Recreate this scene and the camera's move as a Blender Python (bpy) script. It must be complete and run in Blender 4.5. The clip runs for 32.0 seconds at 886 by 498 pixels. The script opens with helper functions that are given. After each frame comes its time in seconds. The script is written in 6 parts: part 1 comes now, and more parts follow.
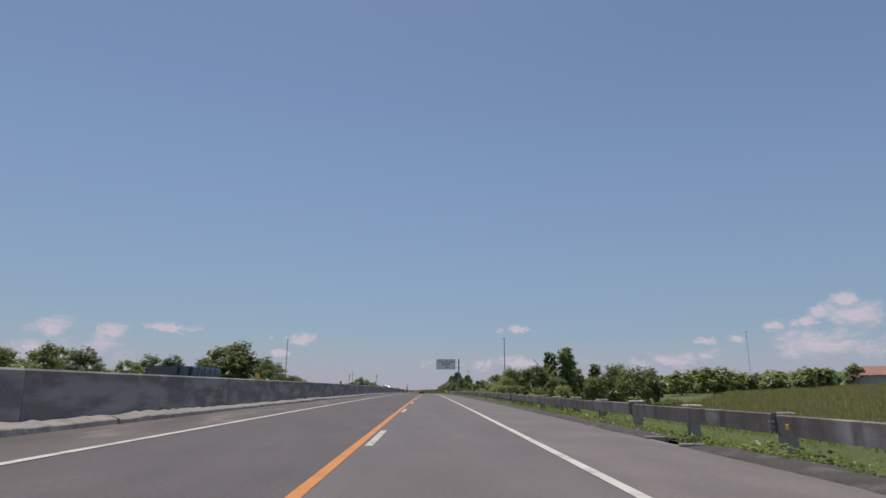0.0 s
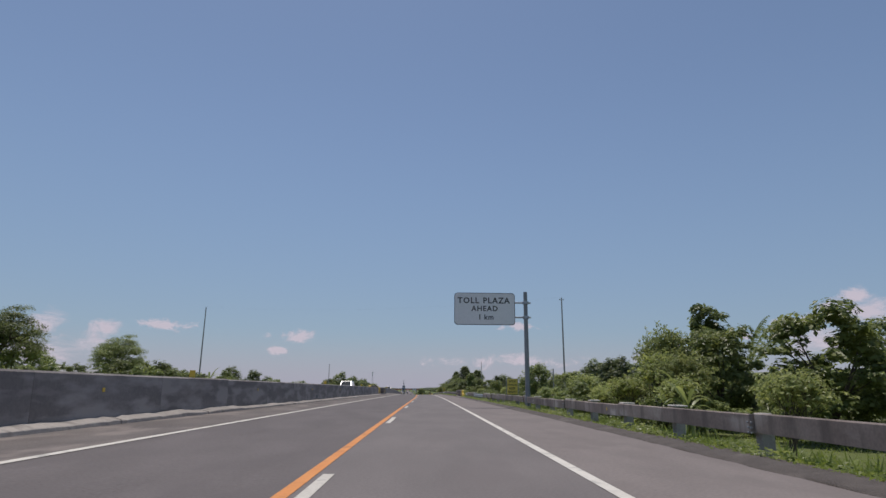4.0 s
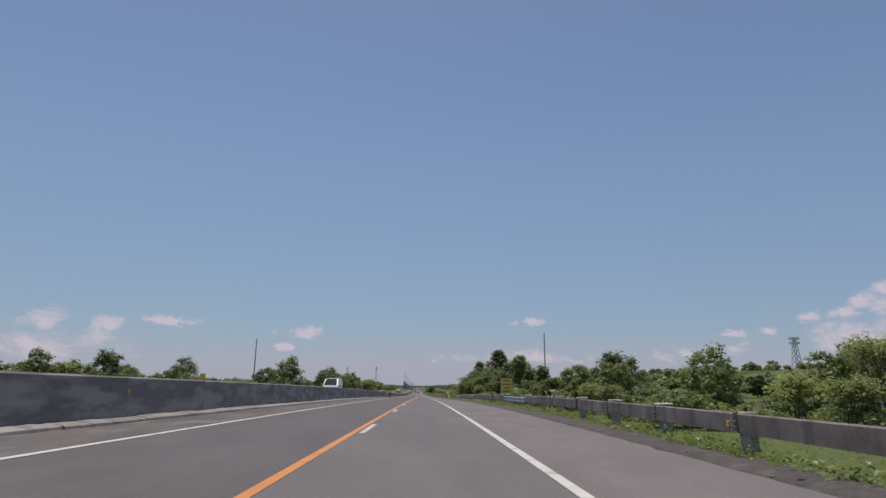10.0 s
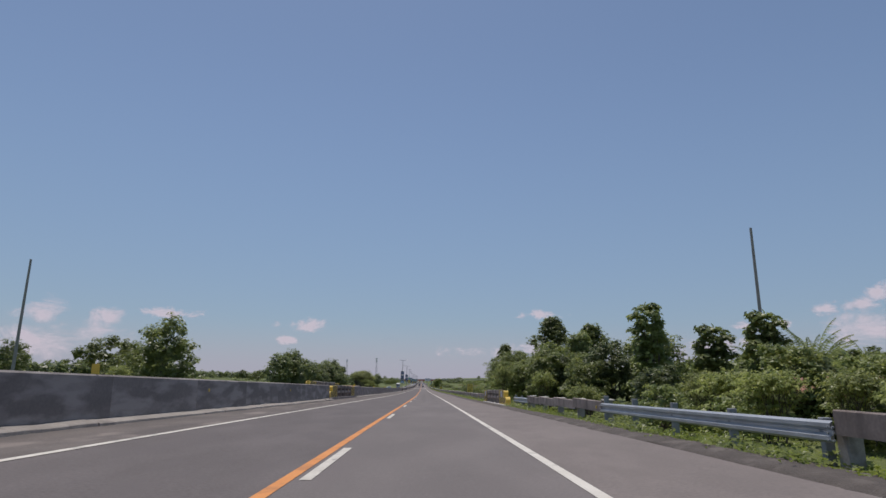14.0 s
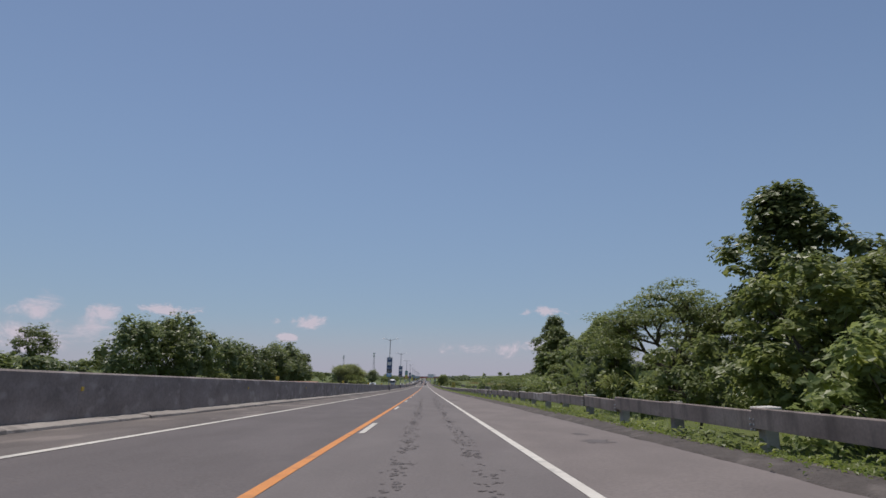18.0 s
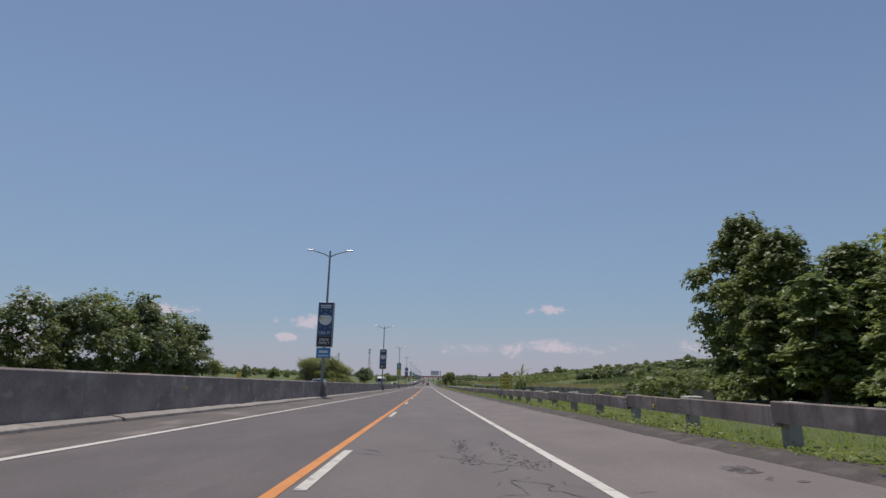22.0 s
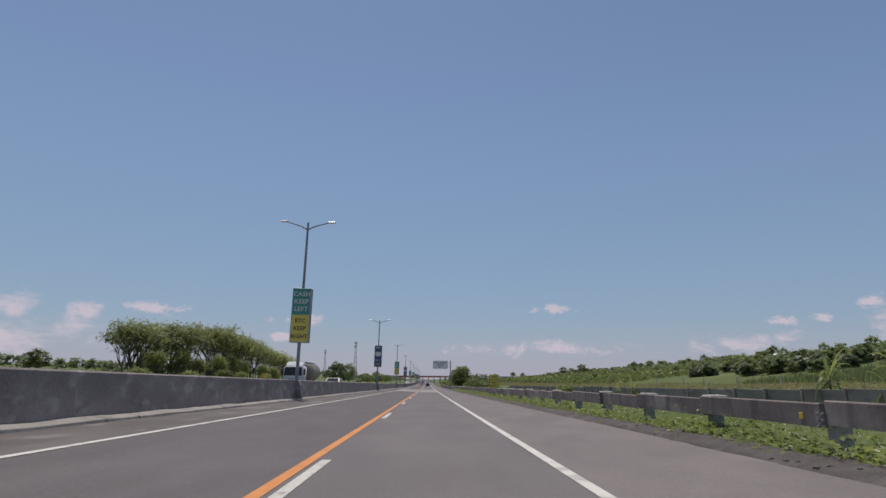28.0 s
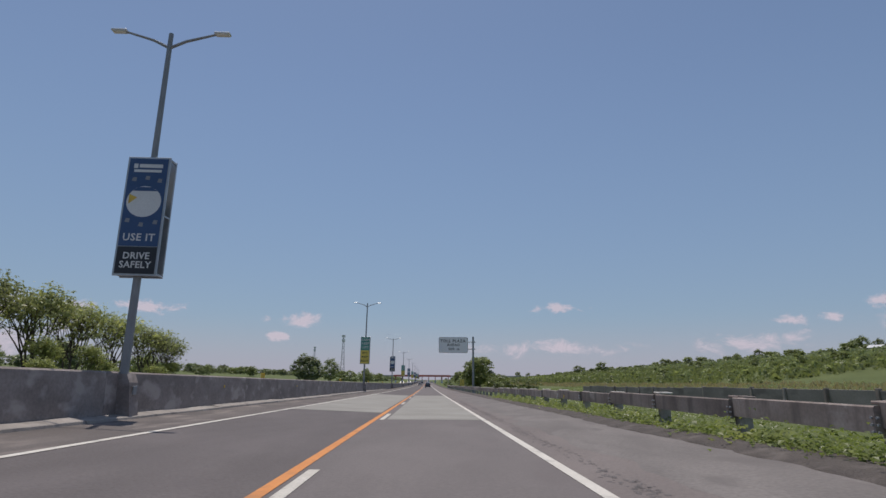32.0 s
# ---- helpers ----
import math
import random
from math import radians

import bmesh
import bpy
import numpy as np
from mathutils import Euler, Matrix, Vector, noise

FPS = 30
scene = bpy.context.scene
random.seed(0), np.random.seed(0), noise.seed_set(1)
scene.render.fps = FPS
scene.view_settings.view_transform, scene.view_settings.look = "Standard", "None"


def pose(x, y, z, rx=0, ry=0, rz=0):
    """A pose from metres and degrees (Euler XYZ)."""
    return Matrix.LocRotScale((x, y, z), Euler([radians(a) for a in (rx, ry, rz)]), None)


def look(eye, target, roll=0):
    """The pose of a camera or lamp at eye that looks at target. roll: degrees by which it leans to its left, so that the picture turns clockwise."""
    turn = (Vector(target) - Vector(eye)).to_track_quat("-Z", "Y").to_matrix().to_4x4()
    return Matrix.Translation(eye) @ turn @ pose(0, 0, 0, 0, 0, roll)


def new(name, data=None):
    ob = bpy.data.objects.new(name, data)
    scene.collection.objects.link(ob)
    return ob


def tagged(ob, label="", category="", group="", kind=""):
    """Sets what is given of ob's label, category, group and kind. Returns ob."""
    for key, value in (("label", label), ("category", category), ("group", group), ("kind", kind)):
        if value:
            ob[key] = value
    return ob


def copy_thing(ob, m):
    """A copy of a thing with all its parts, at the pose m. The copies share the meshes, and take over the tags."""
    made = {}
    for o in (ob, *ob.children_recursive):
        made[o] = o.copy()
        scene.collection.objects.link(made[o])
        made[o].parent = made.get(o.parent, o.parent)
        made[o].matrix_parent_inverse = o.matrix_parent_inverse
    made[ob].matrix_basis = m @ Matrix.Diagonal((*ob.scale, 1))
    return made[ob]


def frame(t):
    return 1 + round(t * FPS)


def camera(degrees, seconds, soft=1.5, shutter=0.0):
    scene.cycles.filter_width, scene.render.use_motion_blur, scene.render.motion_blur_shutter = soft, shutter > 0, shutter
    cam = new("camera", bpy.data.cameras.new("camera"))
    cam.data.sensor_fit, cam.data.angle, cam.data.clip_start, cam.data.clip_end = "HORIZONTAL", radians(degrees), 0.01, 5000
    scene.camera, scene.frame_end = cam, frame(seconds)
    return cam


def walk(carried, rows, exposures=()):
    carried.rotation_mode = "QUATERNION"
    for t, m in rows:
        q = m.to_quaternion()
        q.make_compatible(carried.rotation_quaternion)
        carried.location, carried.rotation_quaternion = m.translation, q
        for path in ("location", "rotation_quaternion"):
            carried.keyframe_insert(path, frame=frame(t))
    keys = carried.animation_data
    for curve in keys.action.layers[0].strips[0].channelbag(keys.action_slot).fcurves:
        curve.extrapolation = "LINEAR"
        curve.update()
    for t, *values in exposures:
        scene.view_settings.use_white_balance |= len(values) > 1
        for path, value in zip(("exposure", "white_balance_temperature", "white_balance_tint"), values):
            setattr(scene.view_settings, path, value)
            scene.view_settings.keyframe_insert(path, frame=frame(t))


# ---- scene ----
# The road's line: station s along it, d to the right of the orange line, h above the surface.
HEADING = [(-600, 0.0), (100, 0.1), (157, 0.2), (185, 0.55), (202, 0.9), (246, 1.45), (275, 1.6), (370, 1.7), (415, 2.05), (480, 2.15), (6000, 2.15)]
GRADE = [(-600, 0.25), (0, 0.2), (112, -0.2), (202, -0.3), (246, -0.6), (291, -0.9), (325, -1.05), (370, -1.1), (448, -0.95), (538, -0.83), (650, -0.65), (720, -0.58), (850, -0.4), (1000, -0.1), (1150, 0.0), (6000, 0.0)]
S0, S1 = -600, 5000
ST = np.arange(S0, S1 + 1.0)
BEND = np.convolve(np.pad(np.interp(ST, *zip(*HEADING)), 30, "edge"), np.ones(61) / 61, "valid")
SLOPE = np.convolve(np.pad(np.interp(ST, *zip(*GRADE)), 30, "edge"), np.ones(61) / 61, "valid")
RX, RY, RZ = (np.concatenate(([0], np.cumsum(v)[:-1])) for v in (-np.sin(np.radians(BEND)), np.cos(np.radians(BEND)), np.tan(np.radians(SLOPE))))
RX, RY, RZ = (v - v[-S0] for v in (RX, RY, RZ))
LEFT_FALL, RIGHT_FALL = 0.036, 0.0


BANK = ([0, 230, 252, 285, 330, 392, 435, 600, 640, 5000], [0.0, 0.0, 0.18, 0.18, 0.08, 0.0, 0.18, 0.2, 0.25, 0.25])


def bend(s):
    return float(np.interp(s, ST, BEND))


def on_road(s, d, h=0.0):
    """A point of the world from station, offset and height over the road's plane."""
    b = radians(bend(s))
    # the outer shoulder banks up along some stretches
    h += float(np.interp(s, *BANK)) * min(max((d - 4.0) / 4.4, 0.0), 1.0)
    return Vector((np.interp(s, ST, RX) + d * math.cos(b), np.interp(s, ST, RY) + d * math.sin(b), np.interp(s, ST, RZ) + h))


def tilt(d):
    """Height of the paved surface at an offset, from its crossfall."""
    return -LEFT_FALL * max(d, -8.0) if d < 0 else -RIGHT_FALL * min(d, 8.0)


def stand(s, d, h=0.0, turn=0.0):
    """A pose on the road's line: local x to the right, y ahead."""
    p = on_road(s, d, h)
    return pose(p.x, p.y, p.z, 0, 0, bend(s) + turn)


# seconds, x, y, z, pitch, roll, yaw
PATH = [
    (0.0, 1.450, 0.002, 1.152, 13.643, -0.4, -1.424),
    (0.5, 1.408, 11.165, 1.184, 13.634, -0.4, -1.423),
    (1.0, 1.391, 22.337, 1.210, 13.618, -0.4, -1.421),
    (1.5, 1.427, 33.516, 1.230, 13.594, -0.4, -1.420),
    (2.0, 1.476, 44.701, 1.242, 13.569, -0.4, -1.418),
    (2.5, 1.507, 55.890, 1.247, 13.544, -0.4, -1.416),
    (4.5, 1.466, 100.676, 1.186, 13.443, -0.4, -1.397),
    (5.0, 1.517, 111.877, 1.154, 13.422, -0.4, -1.385),
    (5.5, 1.601, 123.081, 1.117, 13.406, -0.4, -1.369),
    (6.0, 1.671, 134.285, 1.075, 13.394, -0.4, -1.345),
    (6.5, 1.697, 145.493, 1.030, 13.388, -0.4, -1.299),
    (7.0, 1.716, 156.703, 0.982, 13.383, -0.4, -1.230),
    (7.5, 1.713, 167.916, 0.932, 13.378, -0.4, -1.128),
    (8.0, 1.649, 179.132, 0.880, 13.370, -0.4, -0.991),
    (8.5, 1.528, 190.352, 0.823, 13.351, -0.4, -0.832),
    (9.0, 1.357, 201.574, 0.761, 13.321, -0.4, -0.666),
    (9.5, 1.144, 212.799, 0.690, 13.278, -0.4, -0.501),
    (10.0, 0.895, 224.027, 0.608, 13.224, -0.4, -0.344),
    (10.5, 0.602, 235.257, 0.512, 13.149, -0.4, -0.218),
    (11.0, 0.281, 246.490, 0.402, 13.071, -0.4, -0.112),
    (11.5, -0.029, 257.726, 0.278, 12.994, -0.4, -0.027),
    (12.0, -0.333, 268.967, 0.138, 12.918, -0.4, 0.035),
    (12.5, -0.658, 280.212, -0.016, 12.847, -0.4, 0.074),
    (13.0, -1.005, 291.461, -0.183, 12.780, -0.4, 0.100),
    (13.5, -1.327, 302.715, -0.362, 12.708, -0.4, 0.119),
    (14.0, -1.625, 313.975, -0.552, 12.648, -0.4, 0.131),
    (14.5, -1.906, 325.240, -0.750, 12.598, -0.4, 0.143),
    (16.5, -3.161, 370.339, -1.588, 12.492, -0.4, 0.243),
    (17.0, -3.452, 381.622, -1.799, 12.486, -0.4, 0.300),
    (17.5, -3.828, 392.903, -2.009, 12.481, -0.4, 0.368),
    (18.0, -4.261, 404.181, -2.215, 12.483, -0.4, 0.436),
    (18.5, -4.705, 415.456, -2.416, 12.485, -0.4, 0.494),
    (19.0, -5.161, 426.726, -2.614, 12.488, -0.4, 0.540),
    (19.5, -5.614, 437.990, -2.807, 12.489, -0.4, 0.572),
    (20.0, -6.045, 449.247, -2.996, 12.489, -0.4, 0.593),
    (20.5, -6.478, 460.494, -3.182, 12.502, -0.4, 0.608),
    (21.0, -6.919, 471.729, -3.364, 12.514, -0.4, 0.621),
    (21.5, -7.360, 482.949, -3.542, 12.525, -0.4, 0.630),
    (22.0, -7.772, 494.153, -3.718, 12.535, -0.4, 0.636),
    (22.5, -8.147, 505.337, -3.890, 12.546, -0.4, 0.640),
    (23.0, -8.517, 516.498, -4.059, 12.556, -0.4, 0.510),
    (23.5, -8.911, 527.632, -4.224, 12.568, -0.4, 0.460),
    (24.0, -9.307, 538.735, -4.386, 12.579, -0.4, 0.440),
    (24.5, -9.692, 549.805, -4.545, 12.591, -0.4, 0.470),
    (25.0, -10.082, 560.836, -4.699, 12.604, -0.4, 0.490),
    (25.5, -10.502, 571.822, -4.850, 12.617, -0.4, 0.500),
    (27.5, -12.155, 615.254, -5.412, 12.669, -0.4, 0.610),
    (28.0, -12.573, 625.958, -5.543, 12.682, -0.4, 0.640),
    (28.5, -12.979, 636.591, -5.669, 12.693, -0.4, 0.640),
    (29.0, -13.387, 647.147, -5.792, 12.703, -0.4, 0.640),
    (29.5, -13.790, 657.619, -5.912, 12.712, -0.4, 0.640),
    (30.0, -14.187, 668.003, -6.027, 12.720, -0.4, 0.640),
    (30.5, -14.563, 678.293, -6.140, 12.726, -0.4, 0.640),
    (31.0, -14.917, 688.482, -6.250, 12.732, -0.4, 0.640),
    (31.5, -15.295, 698.562, -6.357, 12.738, -0.4, 0.640),
    (32.0, -15.695, 708.527, -6.461, 12.744, -0.4, 0.640),
]
cam = camera(75.0, 32.0, soft=1.5)
walk(cam, [(t, pose(x, y, z, 90 + pitch, roll, yaw)) for t, x, y, z, pitch, roll, yaw in PATH],
     exposures=[(0, 0.0, 6550, 12), (32, 0.0, 6550, 12)])

# ---- light ----
SUN_UP, SUN_TURN = 73.0, 18.0  # height over the horizon; turn to the left from straight ahead
world = bpy.data.worlds.new("sky")
scene.world = world
world.use_nodes = True
wn, wl = world.node_tree.nodes, world.node_tree.links
sky = wn.new("ShaderNodeTexSky")
sky.sky_type, sky.sun_disc = "NISHITA", False
sky.sun_elevation, sky.sun_rotation = radians(SUN_UP), radians(-SUN_TURN)
sky.altitude, sky.air_density, sky.dust_density, sky.ozone_density = 30, 0.95, 0.35, 0.1
wl.new(sky.outputs[0], wn["Background"].inputs[0])
wn["Background"].inputs[1].default_value = 0.095
sun = new("sun", bpy.data.lights.new("sun", "SUN"))
sun.data.energy, sun.data.angle, sun.data.color = 3.0, radians(0.5), (1.0, 0.95, 0.88)
up, side = radians(SUN_UP), radians(SUN_TURN)
sun.matrix_world = look((-math.cos(up) * math.sin(side) * 100, math.cos(up) * math.cos(side) * 100, math.sin(up) * 100), (0, 0, 0))


# ---- materials ----
def material(name, color, other, rough=0.85, scale=1.0, fine=40.0, bump=0.1, stretch=(1, 1, 1), metal=0.0, random_shift=0.0, spots=None, spot_scale=0.3, grime=0.25, streaks=None, sharp=(0.55, 0.66)):
    """A surface that varies between two colours at a broad and a fine scale, with relief; spots: a third colour in patches."""
    m = bpy.data.materials.new(name)
    m.use_nodes = True
    n, l = m.node_tree.nodes, m.node_tree.links
    b = n["Principled BSDF"]
    b.inputs["Roughness"].default_value, b.inputs["Metallic"].default_value = rough, metal
    where, mapping = n.new("ShaderNodeTexCoord"), n.new("ShaderNodeMapping")
    mapping.inputs["Scale"].default_value = stretch
    l.new(where.outputs["Object"], mapping.inputs[0])
    if random_shift:
        # alike pieces take their pattern from different places
        which, times = n.new("ShaderNodeObjectInfo"), n.new("ShaderNodeVectorMath")
        times.operation = "MULTIPLY"
        times.inputs[1].default_value = (60, 45, 0)
        l.new(which.outputs["Random"], times.inputs[0])
        l.new(times.outputs[0], mapping.inputs["Location"])

    def grain(size, detail, even=False):
        g = n.new("ShaderNodeTexNoise")
        g.inputs["Scale"].default_value, g.inputs["Detail"].default_value = size, detail
        l.new(where.outputs["Object"] if even else mapping.outputs[0], g.inputs["Vector"])
        return g.outputs["Fac"]

    def ramp(fac, lo, hi):
        r = n.new("ShaderNodeMapRange")
        r.inputs["From Min"].default_value, r.inputs["From Max"].default_value = lo, hi
        l.new(fac, r.inputs[0])
        return r.outputs[0]

    def mix(fac, a, c, how="MIX"):
        x = n.new("ShaderNodeMix")
        x.data_type, x.blend_type = "RGBA", how
        for value, socket in ((fac, x.inputs[0]), (a, x.inputs[6]), (c, x.inputs[7])):
            if isinstance(value, bpy.types.NodeSocket):
                l.new(value, socket)
            else:
                socket.default_value = value if isinstance(value, float) else (*value, 1)
        return x.outputs[2]

    broad, small = grain(scale, 5), grain(fine, 3, True)
    out = mix(ramp(broad, 0.35, 0.65), color, other)
    out = mix(grime, out, mix(ramp(small, 0.25, 0.75), (0.45, 0.45, 0.45), (1, 1, 1)), "MULTIPLY")
    if spots:
        out = mix(ramp(grain(spot_scale, 6), *sharp), out, spots)
    if streaks:
        # stains run down from the top edge
        run = n.new("ShaderNodeMapping")
        run.inputs["Scale"].default_value = (2.2, 2.2, 0.35)
        l.new(where.outputs["Object"], run.inputs[0])
        g = n.new("ShaderNodeTexNoise")
        g.inputs["Scale"].default_value, g.inputs["Detail"].default_value = 1.6, 5
        l.new(run.outputs[0], g.inputs["Vector"])
        out = mix(ramp(g.outputs["Fac"], 0.5, 0.72), out, streaks)
    if random_shift:
        info = n.new("ShaderNodeObjectInfo")
        r = n.new("ShaderNodeMapRange")
        r.inputs["To Min"].default_value, r.inputs["To Max"].default_value = 1 - random_shift, 1 + random_shift
        l.new(info.outputs["Random"], r.inputs[0])
        hsv = n.new("ShaderNodeHueSaturation")
        l.new(r.outputs[0], hsv.inputs["Value"])
        l.new(out, hsv.inputs["Color"])
        out = hsv.outputs[0]
    l.new(out, b.inputs["Base Color"])
    if bump:
        k = n.new("ShaderNodeBump")
        k.inputs["Strength"].default_value, k.inputs["Distance"].default_value = bump, 0.05
        l.new(small, k.inputs["Height"])
        l.new(k.outputs[0], b.inputs["Normal"])
    return m


ASPHALT = material("asphalt", (0.171, 0.148, 0.140), (0.204, 0.177, 0.167), 0.9, 0.7, 24, 0.25, (1, 0.3, 1), spots=(0.159, 0.136, 0.129), spot_scale=0.9, grime=0.4)
OLD_ASPHALT = material("older_asphalt", (0.137, 0.117, 0.111), (0.168, 0.144, 0.138), 0.9, 0.9, 22, 0.35, (1, 0.3, 1), spots=(0.125, 0.107, 0.103), spot_scale=1.1, grime=0.5)
SHOULDER = material("shoulder_asphalt", (0.204, 0.171, 0.157), (0.241, 0.203, 0.186), 0.92, 0.8, 20, 0.3, (1, 0.45, 1), spots=(0.183, 0.153, 0.140), spot_scale=0.9, grime=0.42)
INNER = material("inner_shoulder_asphalt", (0.134, 0.113, 0.103), (0.190, 0.161, 0.144), 0.92, 1.0, 20, 0.3, (1, 0.3, 1), spots=(0.224, 0.188, 0.167), spot_scale=1.2, grime=0.5)
PATCH = material("patched_asphalt", (0.06, 0.056, 0.055), (0.085, 0.08, 0.078), 0.9, 1.5, 30, 0.3)
DUSTY = material("dusty_shoulder", (0.2, 0.177, 0.163), (0.25, 0.222, 0.204), 0.95, 0.9, 18, 0.4, (1, 0.35, 1), spots=(0.165, 0.145, 0.134), spot_scale=1.3, grime=0.5)
SEAM = material("cracked_asphalt", (0.11, 0.1, 0.099), (0.145, 0.131, 0.13), 0.95, 3, 20, 0.5, grime=0.5)
CRUMBS = material("crumbled_asphalt", (0.14, 0.124, 0.118), (0.175, 0.155, 0.148), 0.95, 3, 20, 0.5, grime=0.4)
LANE_WEAR = material("lane_wear", (0.146, 0.127, 0.121), (0.172, 0.15, 0.143), 0.95, 3, 20, 0.5, grime=0.4)
SLAB = material("slab_concrete", (0.29, 0.272, 0.238), (0.35, 0.33, 0.292), 0.9, 0.5, 20, 0.2)
WHITE_PAINT = material("white_paint", (0.66, 0.61, 0.53), (0.74, 0.69, 0.61), 0.7, 1.5, 30, 0.1, spots=(0.45, 0.42, 0.37), spot_scale=2.0)
DASH_PAINT = material("worn_white_paint", (0.62, 0.57, 0.49), (0.72, 0.67, 0.59), 0.75, 2.5, 30, 0.15, spots=(0.34, 0.305, 0.27), spot_scale=5.0, sharp=(0.56, 0.68), grime=0.4)
ORANGE_PAINT = material("orange_paint", (0.68, 0.25, 0.055), (0.74, 0.29, 0.07), 0.7, 1.0, 30, 0.1, spots=(0.5, 0.2, 0.06), spot_scale=1.5)
CONCRETE = material("barrier_concrete", (0.260, 0.217, 0.198), (0.376, 0.320, 0.294), 0.9, 1.1, 14, 0.08, (1, 0.7, 1.2), random_shift=0.04, spots=(0.413, 0.357, 0.328), spot_scale=1.6, grime=0.5)
PATCHED = material("patched_barrier_concrete", (0.205, 0.18, 0.17), (0.255, 0.226, 0.214), 0.9, 1.2, 14, 0.08, (1, 0.3, 1.1), random_shift=0.03, spots=(0.34, 0.305, 0.287), spot_scale=2.0, grime=0.4, sharp=(0.45, 0.6))
FOOTING = material("footing_concrete", (0.31, 0.275, 0.245), (0.42, 0.375, 0.335), 0.9, 0.8, 12, 0.3, random_shift=0.1, spots=(0.22, 0.195, 0.175), spot_scale=1.6, grime=0.4)
BEAM = material("beam_concrete", (0.24, 0.19, 0.165), (0.37, 0.305, 0.27), 0.9, 1.4, 18, 0.04, (1, 0.5, 1), random_shift=0.22, spots=(0.5, 0.445, 0.4), spot_scale=1.1, grime=0.5, streaks=(0.14, 0.113, 0.1), sharp=(0.58, 0.74))
POST = material("post_concrete", (0.4, 0.36, 0.325), (0.52, 0.475, 0.435), 0.9, 2, 25, 0.03, random_shift=0.15, spots=(0.28, 0.25, 0.225), spot_scale=2.5, grime=0.35)
OLD_WALL = material("old_wall_concrete", (0.165, 0.155, 0.143), (0.245, 0.23, 0.215), 0.95, 0.7, 10, 0.1, (1, 0.4, 1), random_shift=0.1, spots=(0.12, 0.113, 0.104), spot_scale=1.0, grime=0.4)
PALE = material("pale_concrete", (0.6, 0.56, 0.5), (0.72, 0.68, 0.62), 0.9, 2, 20, 0.2, random_shift=0.1, spots=(0.42, 0.39, 0.35), spot_scale=4)
STEEL = material("galvanised_steel", (0.42, 0.44, 0.46), (0.52, 0.54, 0.56), 0.45, 2, 40, 0.05, metal=0.6)
POLE_GREY = material("pole_grey", (0.26, 0.27, 0.28), (0.33, 0.34, 0.35), 0.6, 1, 30, 0.05, metal=0.3)
PALE_METAL = material("pale_metal", (0.6, 0.61, 0.62), (0.7, 0.71, 0.72), 0.35, 1, 30, 0.02, metal=0.3)
WOOD_POLE = material("weathered_pole", (0.3, 0.285, 0.265), (0.38, 0.362, 0.34), 0.85, 1, 30, 0.1)
YELLOW = material("yellow_paint", (0.75, 0.5, 0.06), (0.8, 0.56, 0.09), 0.6, 1, 20, 0.05, spots=(0.6, 0.38, 0.06), spot_scale=2.5)
BLACK = material("black_paint", (0.025, 0.025, 0.025), (0.04, 0.038, 0.036), 0.7, 1, 20, 0.05)
WHITE = material("white_sheet", (0.72, 0.72, 0.7), (0.8, 0.8, 0.78), 0.6, 1, 20, 0.02)
SIGN_GREY = material("sign_face", (0.86, 0.86, 0.86), (0.9, 0.9, 0.9), 0.4, 1, 20, 0.02)
SIGN_YELLOW = material("sign_yellow", (0.8, 0.62, 0.1), (0.86, 0.68, 0.14), 0.5, 1, 20, 0.02)
NAVY = material("banner_navy", (0.035, 0.085, 0.2), (0.045, 0.1, 0.23), 0.5, 1, 20, 0.02)
INK = material("banner_black", (0.02, 0.022, 0.028), (0.03, 0.032, 0.04), 0.5, 1, 20, 0.02)
SKYBLUE = material("plate_blue", (0.04, 0.26, 0.55), (0.05, 0.3, 0.6), 0.5, 1, 20, 0.02)
GREEN_SIGN = material("banner_green", (0.07, 0.3, 0.24), (0.09, 0.34, 0.27), 0.5, 1, 20, 0.02)
GROUND = material("grass_ground", (0.095, 0.12, 0.026), (0.125, 0.15, 0.036), 0.95, 0.12, 35.0, 0.4, spots=(0.135, 0.15, 0.045), spot_scale=0.04, grime=0.35)
VERGE = material("verge_soil", (0.105, 0.087, 0.076), (0.135, 0.113, 0.099), 0.95, 2.6, 30, 0.8, spots=(0.155, 0.131, 0.115), spot_scale=1.6, grime=0.55)
BARK = material("bark", (0.09, 0.07, 0.05), (0.14, 0.11, 0.085), 0.95, 3, 30, 0.4)


